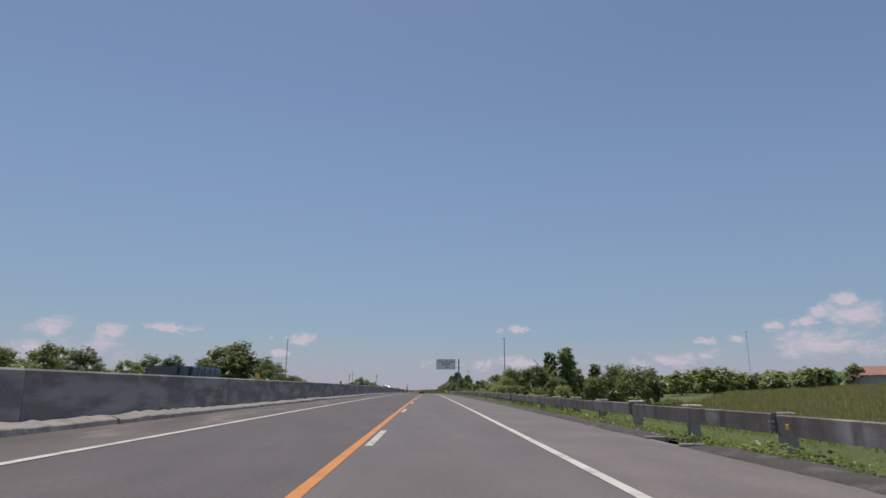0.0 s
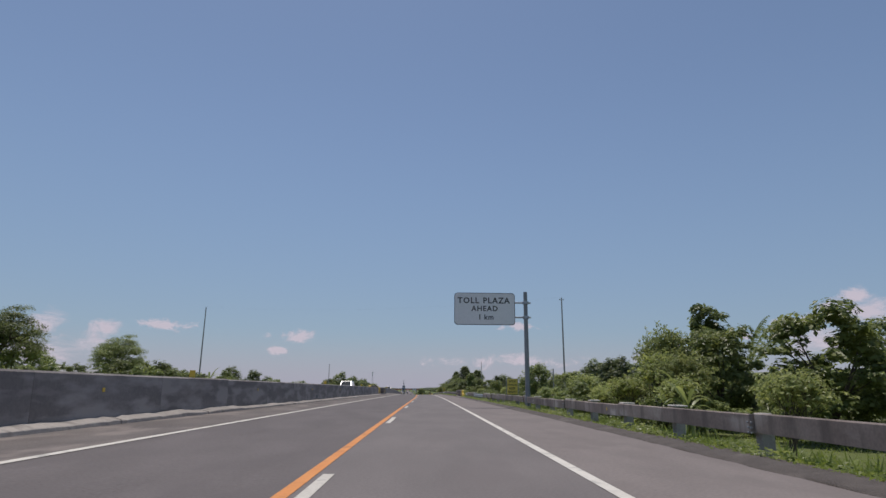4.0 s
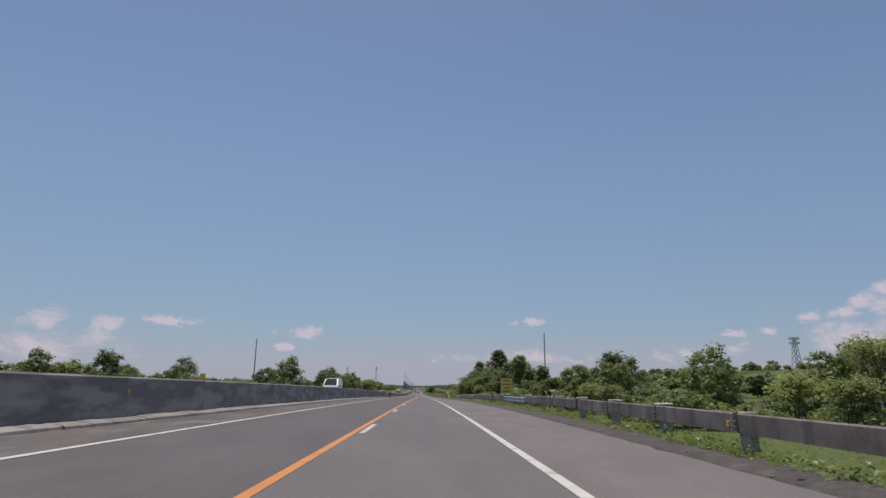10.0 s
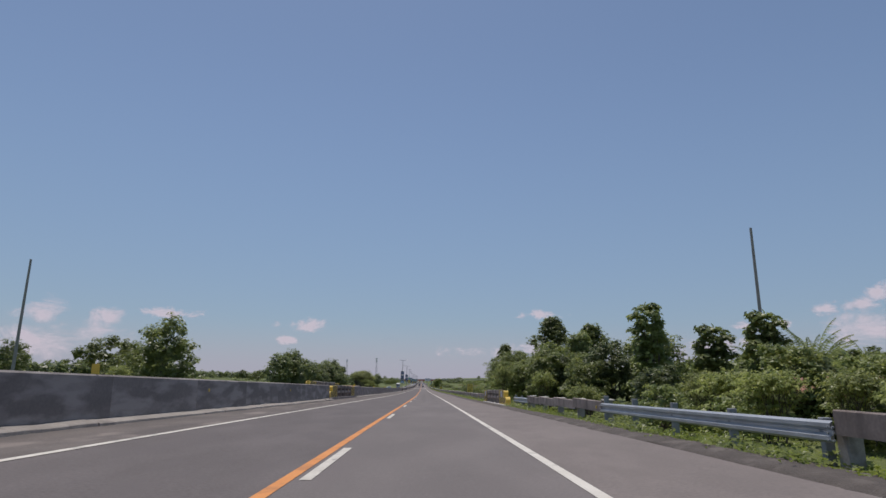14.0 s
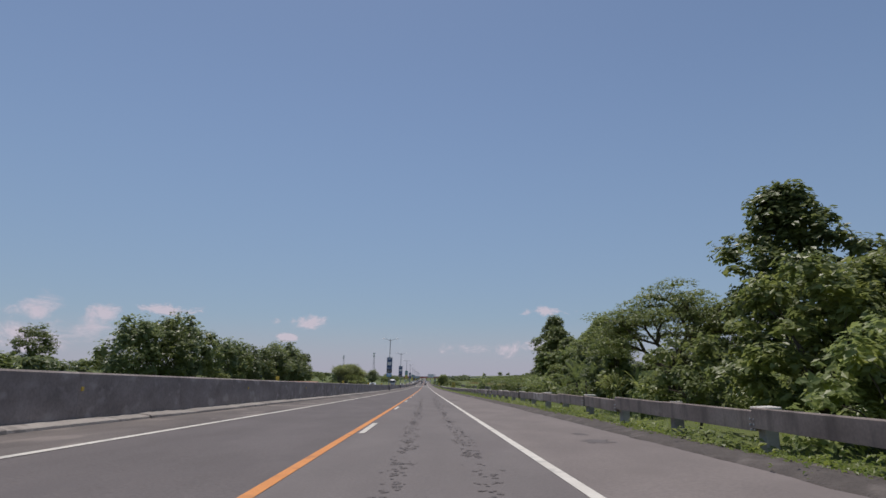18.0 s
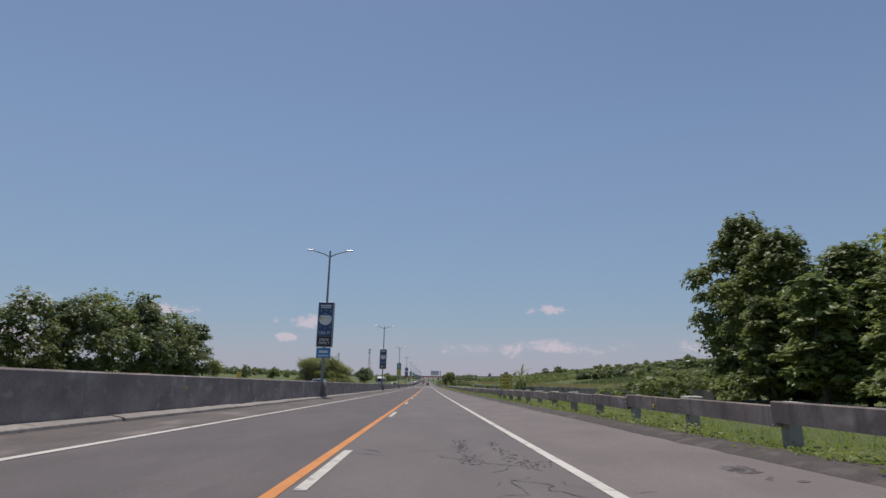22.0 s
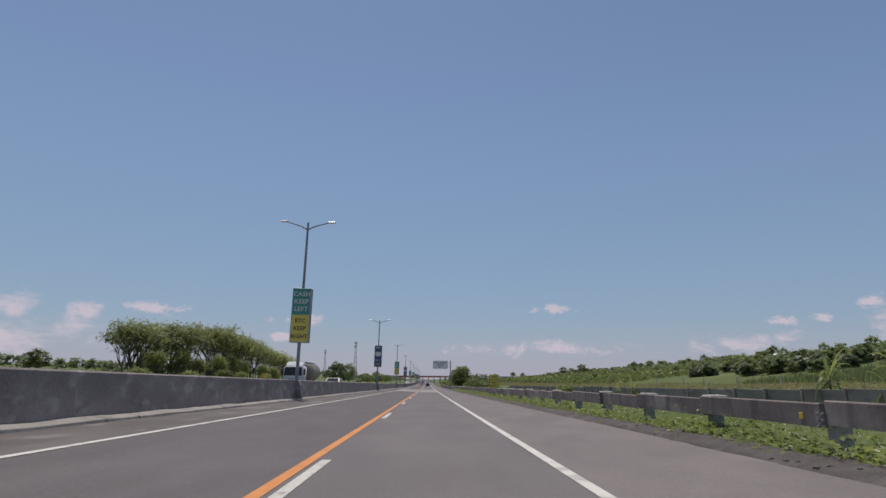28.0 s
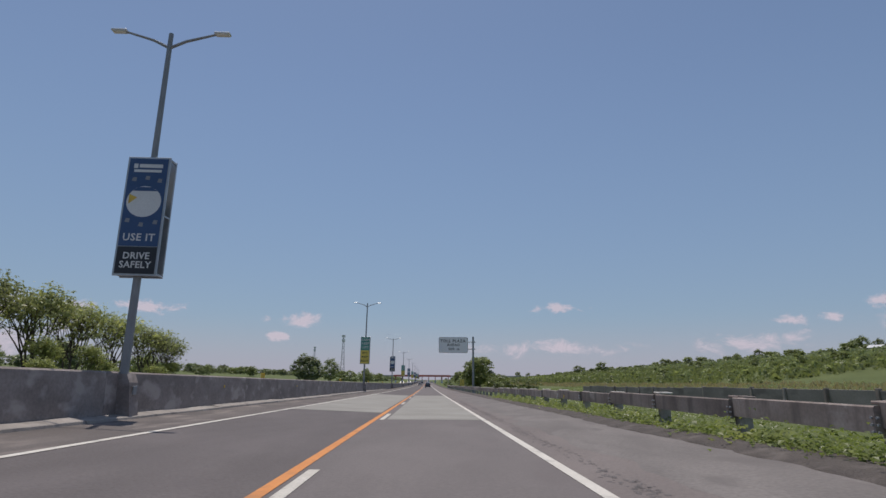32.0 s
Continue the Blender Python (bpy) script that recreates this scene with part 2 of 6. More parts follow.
def leafy(name, color, other):
    """Foliage that varies leaf by leaf and tree by tree, with some light through the leaf."""
    m = bpy.data.materials.new(name)
    m.use_nodes = True
    n, l = m.node_tree.nodes, m.node_tree.links
    b = n["Principled BSDF"]
    b.inputs["Roughness"].default_value = 0.42
    b.inputs["Specular IOR Level"].default_value = 0.5
    geo, info = n.new("ShaderNodeNewGeometry"), n.new("ShaderNodeObjectInfo")
    x = n.new("ShaderNodeMix")
    x.data_type = "RGBA"
    l.new(geo.outputs["Random Per Island"], x.inputs[0])
    x.inputs[6].default_value, x.inputs[7].default_value = (*color, 1), (*other, 1)
    # sprays of young, yellower leaves among the old ones
    where, spray, pick, young = n.new("ShaderNodeTexCoord"), n.new("ShaderNodeTexNoise"), n.new("ShaderNodeMapRange"), n.new("ShaderNodeMix")
    spray.inputs["Scale"].default_value, spray.inputs["Detail"].default_value = 0.85, 2
    l.new(where.outputs["Object"], spray.inputs["Vector"])
    pick.inputs["From Min"].default_value, pick.inputs["From Max"].default_value, pick.inputs["To Max"].default_value = 0.5, 0.68, 0.6
    l.new(spray.outputs["Fac"], pick.inputs[0])
    young.data_type = "RGBA"
    l.new(pick.outputs[0], young.inputs[0])
    l.new(x.outputs[2], young.inputs[6])
    young.inputs[7].default_value = (other[0] * 1.35, other[1] * 1.25, other[2] * 0.85, 1)
    r = n.new("ShaderNodeMapRange")
    r.inputs["To Min"].default_value, r.inputs["To Max"].default_value = 0.75, 1.25
    l.new(info.outputs["Random"], r.inputs[0])
    hsv = n.new("ShaderNodeHueSaturation")
    l.new(r.outputs[0], hsv.inputs["Value"])
    l.new(young.outputs[2], hsv.inputs["Color"])
    l.new(hsv.outputs[0], b.inputs["Base Color"])
    glow = n.new("ShaderNodeBsdfTranslucent")
    l.new(hsv.outputs[0], glow.inputs["Color"])
    share = n.new("ShaderNodeMixShader")
    share.inputs[0].default_value = 0.52
    l.new(b.outputs[0], share.inputs[1])
    l.new(glow.outputs[0], share.inputs[2])
    l.new(share.outputs[0], n["Material Output"].inputs[0])
    return m


LEAF = leafy("leaf_green", (0.165, 0.205, 0.07), (0.29, 0.335, 0.125))
LEAF_DARK = leafy("leaf_dark", (0.14, 0.178, 0.077), (0.245, 0.285, 0.135))
LEAF_LIGHT = leafy("leaf_light", (0.17, 0.21, 0.06), (0.28, 0.32, 0.12))
LEAF_OLIVE = leafy("leaf_olive", (0.24, 0.265, 0.095), (0.38, 0.41, 0.17))
GRASS = leafy("grass_blades", (0.12, 0.166, 0.03), (0.228, 0.28, 0.066))
PALE_LEAF = leafy("leaf_pale", (0.25, 0.29, 0.085), (0.4, 0.43, 0.17))
CORN = leafy("corn_leaf", (0.19, 0.18, 0.065), (0.32, 0.285, 0.125))
CANE = leafy("cane_leaf", (0.17, 0.21, 0.07), (0.27, 0.31, 0.13))
DRY = leafy("dry_grass", (0.27, 0.235, 0.11), (0.38, 0.33, 0.17))


# ---- mesh helpers ----
def part(name, bm, mat, parent=None, label="", m=None):
    """Links a bmesh as one mesh object, under a thing or a part where one is given."""
    data = bpy.data.meshes.new(name)
    bm.to_mesh(data)
    bm.free()
    data.materials.append(mat)
    ob = new(name, data)
    if parent:
        ob.parent = parent
    if m is not None:
        ob.matrix_basis = m
    return tagged(ob, label)


def plain(name, verts, faces, mat, parent=None, label="", smooth=False):
    data = bpy.data.meshes.new(name)
    data.from_pydata([tuple(v) for v in verts], [], faces)
    data.materials.append(mat)
    if smooth:
        data.shade_smooth()
    ob = new(name, data)
    if parent:
        ob.parent = parent
    return tagged(ob, label)


def shared(name, data, parent, m):
    ob = new(name, data)
    ob.parent = parent
    ob.matrix_basis = m
    return ob


def thing(name, label, category, m=None, group="", kind=""):
    ob = new(name)
    if m is not None:
        ob.matrix_basis = m
    return tagged(ob, label, category, group, kind)


def box(bm, x0, x1, y0, y1, z0, z1, bevel=0.0):
    made = bmesh.ops.create_cube(bm, size=1, matrix=Matrix.Translation(((x0 + x1) / 2, (y0 + y1) / 2, (z0 + z1) / 2)) @ Matrix.Diagonal((x1 - x0, y1 - y0, z1 - z0, 1)))
    if bevel:
        edges = {e for v in made["verts"] for e in v.link_edges}
        bmesh.ops.bevel(bm, geom=list(edges), offset=bevel, segments=1, affect="EDGES")
    return bm


def boxed(*a, **k):
    return box(bmesh.new(), *a, **k)


def rod(bm, a, b, r0, r1=None, sides=8):
    """A tapered round bar from a to b."""
    a, b = Vector(a), Vector(b)
    turn = (b - a).to_track_quat("Z", "Y").to_matrix().to_4x4()
    bmesh.ops.create_cone(bm, cap_ends=True, segments=sides, radius1=r0, radius2=r0 if r1 is None else r1, depth=(b - a).length, matrix=Matrix.Translation((a + b) / 2) @ turn)
    return bm


def extruded(outline, y0, y1, bm=None):
    """A profile in x and z drawn along y."""
    bm = bm or bmesh.new()
    a = [bm.verts.new((x, y0, z)) for x, z in outline]
    b = [bm.verts.new((x, y1, z)) for x, z in outline]
    k = len(outline)
    for i in range(k):
        bm.faces.new((a[i], a[(i + 1) % k], b[(i + 1) % k], b[i]))
    bm.faces.new(a[::-1])
    bm.faces.new(b)
    bmesh.ops.recalc_face_normals(bm, faces=bm.faces)
    return bm


def strip(name, s0, s1, profile, mat, step=5.0, kind="structure", label="", category=""):
    """A ribbon along the road: profile is a row of (offset, height over the road's plane)."""
    stations = np.arange(s0, s1 + step * 0.5, step)
    stations[-1] = s1
    verts = [on_road(s, d, h) for s in stations for d, h in profile]
    k = len(profile)
    faces = [(i * k + j, i * k + j + 1, (i + 1) * k + j + 1, (i + 1) * k + j) for i in range(len(stations) - 1) for j in range(k - 1)]
    return tagged(plain(name, verts, faces, mat), label, category, kind=kind)


def lettering(name, text, size, mat, parent, m, spacing=1.0):
    """Flat raised letters, centred on m."""
    curve = bpy.data.curves.new(name, "FONT")
    curve.body, curve.size, curve.align_x, curve.align_y, curve.extrude, curve.space_character = text, size, "CENTER", "CENTER", 0.004, spacing
    curve.resolution_u, curve.offset = 2, size * 0.018
    ob = bpy.data.objects.new(name, curve)
    data = bpy.data.meshes.new_from_object(ob)
    data.name = name
    bpy.data.objects.remove(ob)
    data.materials.append(mat)
    made = new(name, data)
    made.parent, made.matrix_basis = parent, m
    return made


# ---- the ground and the road ----
LEFT_EDGE, RIGHT_EDGE, SHOULDER_END = -4.05, 3.82, 6.7
BARRIER, RAIL = -6.51, 8.3
OPPOSITE = 0.55
FIRST_DASH, DASH_STEP, DASH_LENGTH = 16.4, 16.3, 4.2


def land(s, d):
    """Height of the open ground over the road's plane."""
    low = -1.6 if s < 400 else -1.6 + min((s - 400) / 140, 1) * 1.3
    if d > 0:
        h = np.interp(d, [0, 6.8, 6.85, 7.6, 8.7, 14, 60], [-0.5, -0.5, -0.12, -0.12, -0.25, low, low - 0.3])
        hill = np.interp(s, [-600, 120, 180, 330, 470, 700, 900, 1200, 1500, 2500], [12, 12, 8, 3, 15, 16.5, 17, 14.5, 12, 7])
        h += hill * np.interp(d, [0, 40, 110, 230, 500, 3500], [0, 0, 0.42, 1.0, 1.7, 1.5])
    else:
        h = np.interp(-d, [0, 6.5, 7.5, 17.4, 19, 25, 60], [-0.5, -0.5, 0.1, 0.1, 0.4, 0.0, 0.6])
        h += np.interp(-d, [0, 60, 150, 400, 3500], [0, 0, 3.2, 9, 25])
    # the creeks under the two bridges
    for c in (198, 369):
        h -= 3.0 * math.exp(-((s - c) / 7) ** 2) * float(np.interp(abs(d), [0, 9.5, 14, 40, 70], [0, 0, 1, 1, 0]))
    # far off the ground does not follow the road's own dip
    h -= float(np.interp(s, ST, RZ)) * float(np.interp(abs(d), [0, 60, 400], [0, 0, 0.6]))
    if abs(d) > 16:
        h += 0.5 * noise.noise((s / 30, d / 30, 0)) * min((abs(d) - 16) / 30, 1)
    return h


cols = [-3500, -2200, -1400, -900, -600, -400, -280, -200, -150, -115, -90, -72, -58, -47, -38, -31, -27, -25, -22, -19, -17.3, -8, -6, 0, 6.8, 6.85, 7.2, 7.6, 8.1, 8.7, 10.5, 12, 14, 17, 21, 26, 32, 40, 50, 62, 76, 92, 110, 130, 155, 190, 230, 290, 380, 500, 700, 1000, 1500, 2300, 3500]
rows_s = list(range(-600, -40, 40)) + list(range(-40, 800, 4)) + list(range(800, 1400, 20)) + list(range(1400, 5001, 120))
verts = [on_road(s, d, land(s, d)) for s in rows_s for d in cols]
k = len(cols)
faces = [(i * k + j, i * k + j + 1, (i + 1) * k + j + 1, (i + 1) * k + j) for i in range(len(rows_s) - 1) for j in range(k - 1)]
tagged(plain("ground", verts, faces, GROUND, smooth=True), "green grassy farmland sheet beside the expressway", "ground", kind="structure")

strip("road_left_lane", -80, 4900, [(LEFT_EDGE - 0.1, tilt(LEFT_EDGE)), (0.0, 0.0)], OLD_ASPHALT, label="older dark grey asphalt overtaking lane", category="road")
strip("road_right_lane", -80, 4900, [(0.0, 0.0), (RIGHT_EDGE + 0.1, tilt(RIGHT_EDGE))], ASPHALT, label="worn grey asphalt driving lane", category="road")
strip("left_shoulder", -80, 1500, [(BARRIER + 0.1, tilt(BARRIER)), (LEFT_EDGE - 0.1, tilt(LEFT_EDGE))], INNER, label="narrow brownish asphalt shoulder beside the median barrier", category="shoulder")
strip("right_shoulder", -80, 1500, [(RIGHT_EDGE + 0.1, tilt(RIGHT_EDGE)), (SHOULDER_END, tilt(SHOULDER_END)), (SHOULDER_END + 0.02, tilt(SHOULDER_END) - 0.3)], SHOULDER, label="wide dusty asphalt shoulder", category="shoulder")
strip("opposite_road", -200, 4900, [(-17.4, OPPOSITE - 0.1), (BARRIER - 0.4, OPPOSITE)], ASPHALT, label="asphalt carriageway beyond the median barrier", category="road")
INLETS = [(12.4, 14.3), (146.2, 147.6), (466.6, 467.4), (535.3, 536.6), (592.0, 593.2), (699.8, 700.9)]


def berm():
    """The low gravelly ridge beside the shoulder, broken by the drain inlets."""
    ridge = thing("soil_berm", "low dark gravelly berm beside the shoulder", "berm", kind="structure")
    cuts = [-40] + [x for pair in INLETS for x in pair] + [830]
    for a, b in zip(cuts[::2], cuts[1::2]):
        verts, faces = [], []
        count = int((b - a) / 0.45)
        for i in range(count + 1):
            s = a + (b - a) * i / count
            end = min(1.0, 0.25 + min(s - a, b - s) / 0.8)
            for j, (d, h) in enumerate(((-0.06, -0.04), (0.0, 0.012), (0.16, 0.05), (0.36, 0.075), (0.58, 0.06), (0.8, 0.02), (1.25, -0.03))):
                wob = noise.noise((s * 1.1, j * 0.9, 2)) * 0.12 + noise.noise((s * 4, j * 2, 5)) * 0.05
                dd = SHOULDER_END + d + wob + 0.12 * noise.noise((s / 7, 0, 9))
                verts.append(on_road(s, dd, tilt(7.4) + (h * end if h > 0 else h) + (0.03 * noise.noise((s * 3, j * 3, 1)) if h > 0 else 0)))
            if i:
                faces += [(7 * i - 7 + j, 7 * i - 6 + j, 7 * i + 1 + j, 7 * i + j) for j in range(6)]
        plain("berm_stretch", verts, faces, VERGE, ridge, smooth=True)
    strip("berm_stretch", 830, 1500, [(SHOULDER_END - 0.04, tilt(7.4) - 0.05), (SHOULDER_END + 0.3, tilt(7.4) + 0.1), (SHOULDER_END + 1.3, tilt(8) - 0.04)], VERGE, 10.0, kind="").parent = ridge


berm()
for a, b in INLETS:
    inlet = thing("drain_inlet", "broken concrete drain inlet in the berm", "drain", stand(a, SHOULDER_END, tilt(7.4)), "drain inlets of the berm", kind="structure")
    part("sill", boxed(-0.05, 0.06, 0.05, b - a - 0.05, -0.25, 0.004, bevel=0.01), BEAM, inlet)
    for y in (0.0, b - a):
        part("cheek", boxed(-0.04, 0.5, y - 0.06, y + 0.06, -0.4, 0.065, bevel=0.02), FOOTING, inlet)
    part("channel", boxed(0.06, 0.8, 0.05, b - a - 0.05, -0.5, -0.24), OLD_WALL, inlet, "dark muddy channel bottom")

road_lines = [("left_edge_line", LEFT_EDGE, 0.16, WHITE_PAINT, "white"), ("right_edge_line", RIGHT_EDGE, 0.17, WHITE_PAINT, "white"), ("lane_line", 0.04, 0.17, ORANGE_PAINT, "orange")]
for name, d, w, mat, word in road_lines:
    strip(name, -60, 1500, [(d - w / 2, tilt(d - w / 2) + 0.006), (d + w / 2, tilt(d + w / 2) + 0.006)], mat, label="solid %s painted road line" % word, category="road marking")
for i in range(-3, 62):
    s = FIRST_DASH + i * DASH_STEP
    strip("lane_dash", s - DASH_LENGTH, s, [(0.21, tilt(0.21) + 0.007), (0.37, tilt(0.37) + 0.007)], DASH_PAINT, DASH_LENGTH, label="short white lane dash beside the orange line", category="road marking")



def road_patch(name, s0, s1, d0, d1, mat, label, seed=1, rough=0.12, lift=0.004):
    """A patch in the paving, with ragged sides."""
    r = random.Random(seed)
    count = max(4, int((s1 - s0) / 0.35))
    verts, faces = [], []
    for i in range(count + 1):
        s = s0 + (s1 - s0) * i / count
        a, b = (d + rough * (noise.noise((s / 1.7, d * 3, seed)) * 1.6 + noise.noise((s * 1.3, d * 5, seed)) * 0.6) for d in (d0, d1))
        close = min(1.0, 0.15 + 0.85 * min(s - s0, s1 - s) / max(0.2, (s1 - s0) * 0.12)) if rough else 1.0
        a, b = (a + b) / 2 - (b - a) / 2 * close, (a + b) / 2 + (b - a) / 2 * close
        verts += [on_road(s, a, tilt(a) + lift), on_road(s, b, tilt(b) + lift)]
        if i:
            faces.append((2 * i - 2, 2 * i - 1, 2 * i + 1, 2 * i))
    return tagged(plain(name, verts, faces, mat), label, "road patch", kind="structure")


for i, (s0, s1, d0, d1) in enumerate(((706.5, 708.1, 0.86, 1.9), (700.4, 701.3, 1.05, 1.42), (705.1, 706.9, 2.1, 3.45), (704.1, 704.6, 0.95, 1.35))):
    road_patch("asphalt_patch", s0, s1, d0, d1, PATCH, "dark worn patch in the asphalt", i, 0.08)
crack = random.Random(77)


def speckle(name, label, blots, mat, size=0.03, lift=0.006, category="road stain"):
    """Small crumbs and stains thick in the middle of each blot (station, offset, half length, half width, count)."""
    verts, faces = [], []
    for s, d, ls, ld, count in blots:
        for _ in range(count):
            ps, pd = s + ls * crack.uniform(-1, 1), d + crack.gauss(0, ld * 0.55)
            if noise.noise((ps * 0.9, pd * 2.2, 4.0)) < crack.uniform(-0.55, 0.2):
                continue
            z, first = size * crack.uniform(0.4, 1.4), len(verts)
            for k in range(5):
                a, r = k * math.tau / 5 + crack.uniform(-0.5, 0.5), z * crack.uniform(0.5, 1.2)
                q = pd + r * math.cos(a)
                verts.append(on_road(ps + 1.4 * r * math.sin(a), q, tilt(q) + lift))
            faces.append(tuple(range(first, first + 5)))
    return tagged(plain(name, verts, faces, mat), label, category, kind="stuff")


def crack_lines(name, label, starts, mat, lift=0.0065):
    """Branching hairline cracks, each a narrow ragged ribbon (station, offset, length, heading in degrees, width)."""
    verts, faces = [], []
    for s, d, length, turn, width in starts:
        way, first, steps = radians(turn), len(verts), max(3, int(length / 0.12))
        for k in range(steps + 1):
            w = width * (0.25 + crack.random()) * (0.3 if k in (0, steps) else 1)
            for side in (-w, w):
                q = d + side * math.cos(way)
                verts.append(on_road(s - side * math.sin(way), q, tilt(q) + lift))
            s, d = s + 0.12 * math.cos(way), d + 0.12 * math.sin(way)
            way += crack.gauss(0, 0.45) - 0.25 * (way - radians(turn))
        faces += [(first + 2 * k, first + 2 * k + 1, first + 2 * k + 3, first + 2 * k + 2) for k in range(steps)]
    return tagged(plain(name, verts, faces, mat), label, "road crack", kind="stuff")


speckle("tyre_streak", "faint dark rubber streaks worn into the lane", [(s, d, 4.0, 0.2, 110) for s in range(372, 470, 7) for d in (1.55, 2.75)], LANE_WEAR, 0.05)
lines = []
for i in range(110):
    s, inner = crack.uniform(440, 508), crack.random() < 0.4
    d = crack.uniform(0.75, 1.6) if inner else crack.uniform(2.1, 3.45)
    lines.append((s, d, crack.uniform(0.3, 1.6), crack.choice((0, 0, 25, -25, 70, -70, 180)) + crack.uniform(-15, 15), crack.uniform(0.008, 0.02)))
lines += [(s, 3.3 + crack.uniform(-0.12, 0.12), 2.6, crack.uniform(-6, 6), 0.017) for s in range(470, 506, 3)]
crack_lines("lane_cracks", "dark branching cracks in the worn lane", lines, CRUMBS)
speckle("lane_crumbs", "dark crumbled spots in the worn lane", [(crack.uniform(442, 506), crack.choice((1.3, 1.5, 2.4, 2.9, 3.1, 3.3)), crack.uniform(0.5, 2.2), crack.uniform(0.1, 0.35), 90) for _ in range(30)], LANE_WEAR, 0.03)
speckle("oil_stain", "dark oil stain on the dusty shoulder", [(456.9, 4.55, 0.5, 0.32, 190), (481.1, 5.15, 0.6, 0.34, 170), (417.2, 5.64, 0.4, 0.24, 110), (419.1, 5.8, 0.3, 0.15, 50), (477.2, 5.25, 0.8, 0.2, 60), (502, 6.0, 0.7, 0.2, 50)], LANE_WEAR, 0.085)
crack_lines("shoulder_crack", "thin dark crack running across the shoulder", [(481.1, 3.95, 1.3, 88, 0.014), (481.2, 5.1, 0.9, 60, 0.012)], SEAM)
road_patch("dusty_strip", 698, 775, 4.75, 6.95, DUSTY, "pale dusty broken paving along the shoulder", 91, 0.28, 0.004)
verts, faces = [], []
for i in range(2600):
    # loose crumbs along a wandering crack beside the edge line
    s0 = crack.uniform(690, 760)
    d0 = RIGHT_EDGE + 0.5 + 0.18 * noise.noise((s0 / 6, 2.0, 5.0)) + crack.gauss(0, 0.1)
    if noise.noise((s0 / 3.0, 8.0, 1.0)) < crack.uniform(-0.5, 0.3):
        continue
    size, first = crack.uniform(0.012, 0.045), len(verts)
    for k in range(5):
        a, r = k * math.tau / 5 + crack.uniform(-0.4, 0.4), size * crack.uniform(0.6, 1.2)
        d = d0 + r * math.cos(a)
        verts.append(on_road(s0 + 1.5 * r * math.sin(a), d, tilt(d) + 0.0065))
    faces.append(tuple(range(first, first + 5)))
tagged(plain("broken_edge", verts, faces, CRUMBS), "dark crumbled asphalt beside the edge line", "road crack", kind="stuff")
road_patch("concrete_slab", 729.5, 776, 0.46, RIGHT_EDGE - 0.1, SLAB, "pale grooved concrete slab in the lane", 30, 0.0, 0.0055)
road_patch("concrete_slab", 734.5, 776, LEFT_EDGE + 0.1, -0.12, SLAB, "pale grooved concrete slab in the lane", 31, 0.0, 0.0055)

# ---- the median barrier ----
BRIDGES_LEFT, BRIDGES_RIGHT = [(193.1, 211.8), (365.5, 383)], [(187.0, 203.4), (357, 373.4)]
BARRIER_UP = 1.235
profile = [(-0.34, 0.0), (0.0, 0.0), (0.0, 0.09), (-0.02, 0.12), (-0.06, BARRIER_UP - 0.045), (-0.105, BARRIER_UP), (-0.26, BARRIER_UP), (-0.28, BARRIER_UP - 0.03), (-0.34, 0.12)]
PANEL = 6.0


def barrier_run(s0, s1, mat=CONCRETE):
    run = thing("median_barrier", "tall stained grey concrete median barrier on the expressway", "barrier", stand(s0, BARRIER, tilt(BARRIER)), kind="structure")
    back = run.matrix_basis.inverted()
    data = None
    count = max(1, round((s1 - s0) / PANEL))
    size = (s1 - s0) / count
    bm = extruded(profile, 0.006, size - 0.006)
    first = part("panel", bm, mat, run)
    for i in range(1, count):
        m = back @ stand(s0 + i * size, BARRIER, tilt(BARRIER))
        rise = (on_road(s0 + (i + 1) * size, 0) - on_road(s0 + i * size, 0)).z / size
        shared("panel", first.data, run, m @ pose(0, 0, 0, math.degrees(math.atan(rise))))
    return run


def barrier_vent(s):
    """A small drain opening low in the barrier's face, its dark hollow painted black, closed by a dark grating."""
    vent = thing("drain_vent", "small dark drain grating low in the concrete median barrier", "drain", stand(s, BARRIER, tilt(BARRIER)), "drain vents of the barrier", kind="structure")
    # no recess is cut: a black box gives the shade inside the opening
    part("backing", boxed(-0.08, -0.021, -0.25, 0.25, 0.22, 0.42), BLACK, vent)
    for z in (0.2, 0.41):
        part("frame_bar", boxed(-0.08, -0.012, -0.27, 0.27, z, z + 0.025, bevel=0.004), POLE_GREY, vent)
    for y in (-0.26, -0.13, 0.0, 0.13, 0.26):
        part("grate_bar", boxed(-0.08, -0.014, y - 0.012, y + 0.012, 0.225, 0.41, bevel=0.004), POLE_GREY, vent)


for s in (133.8, 682.1):
    barrier_vent(s)
for a, b, mat in ((-72, 108, PATCHED), (108, 193.1, PATCHED), (211.8, 365.5, PATCHED), (383, 1000, CONCRETE)):
    barrier_run(a, b, mat)
far = thing("median_barrier", "tall stained grey concrete median barrier on the expressway", "barrier", kind="structure")
strip("panel", 1000, 1500, [(BARRIER, 0.2), (BARRIER - 0.07, 1.35), (BARRIER - 0.28, 1.35), (BARRIER - 0.34, 0.2)], CONCRETE, 20, kind="").parent = far

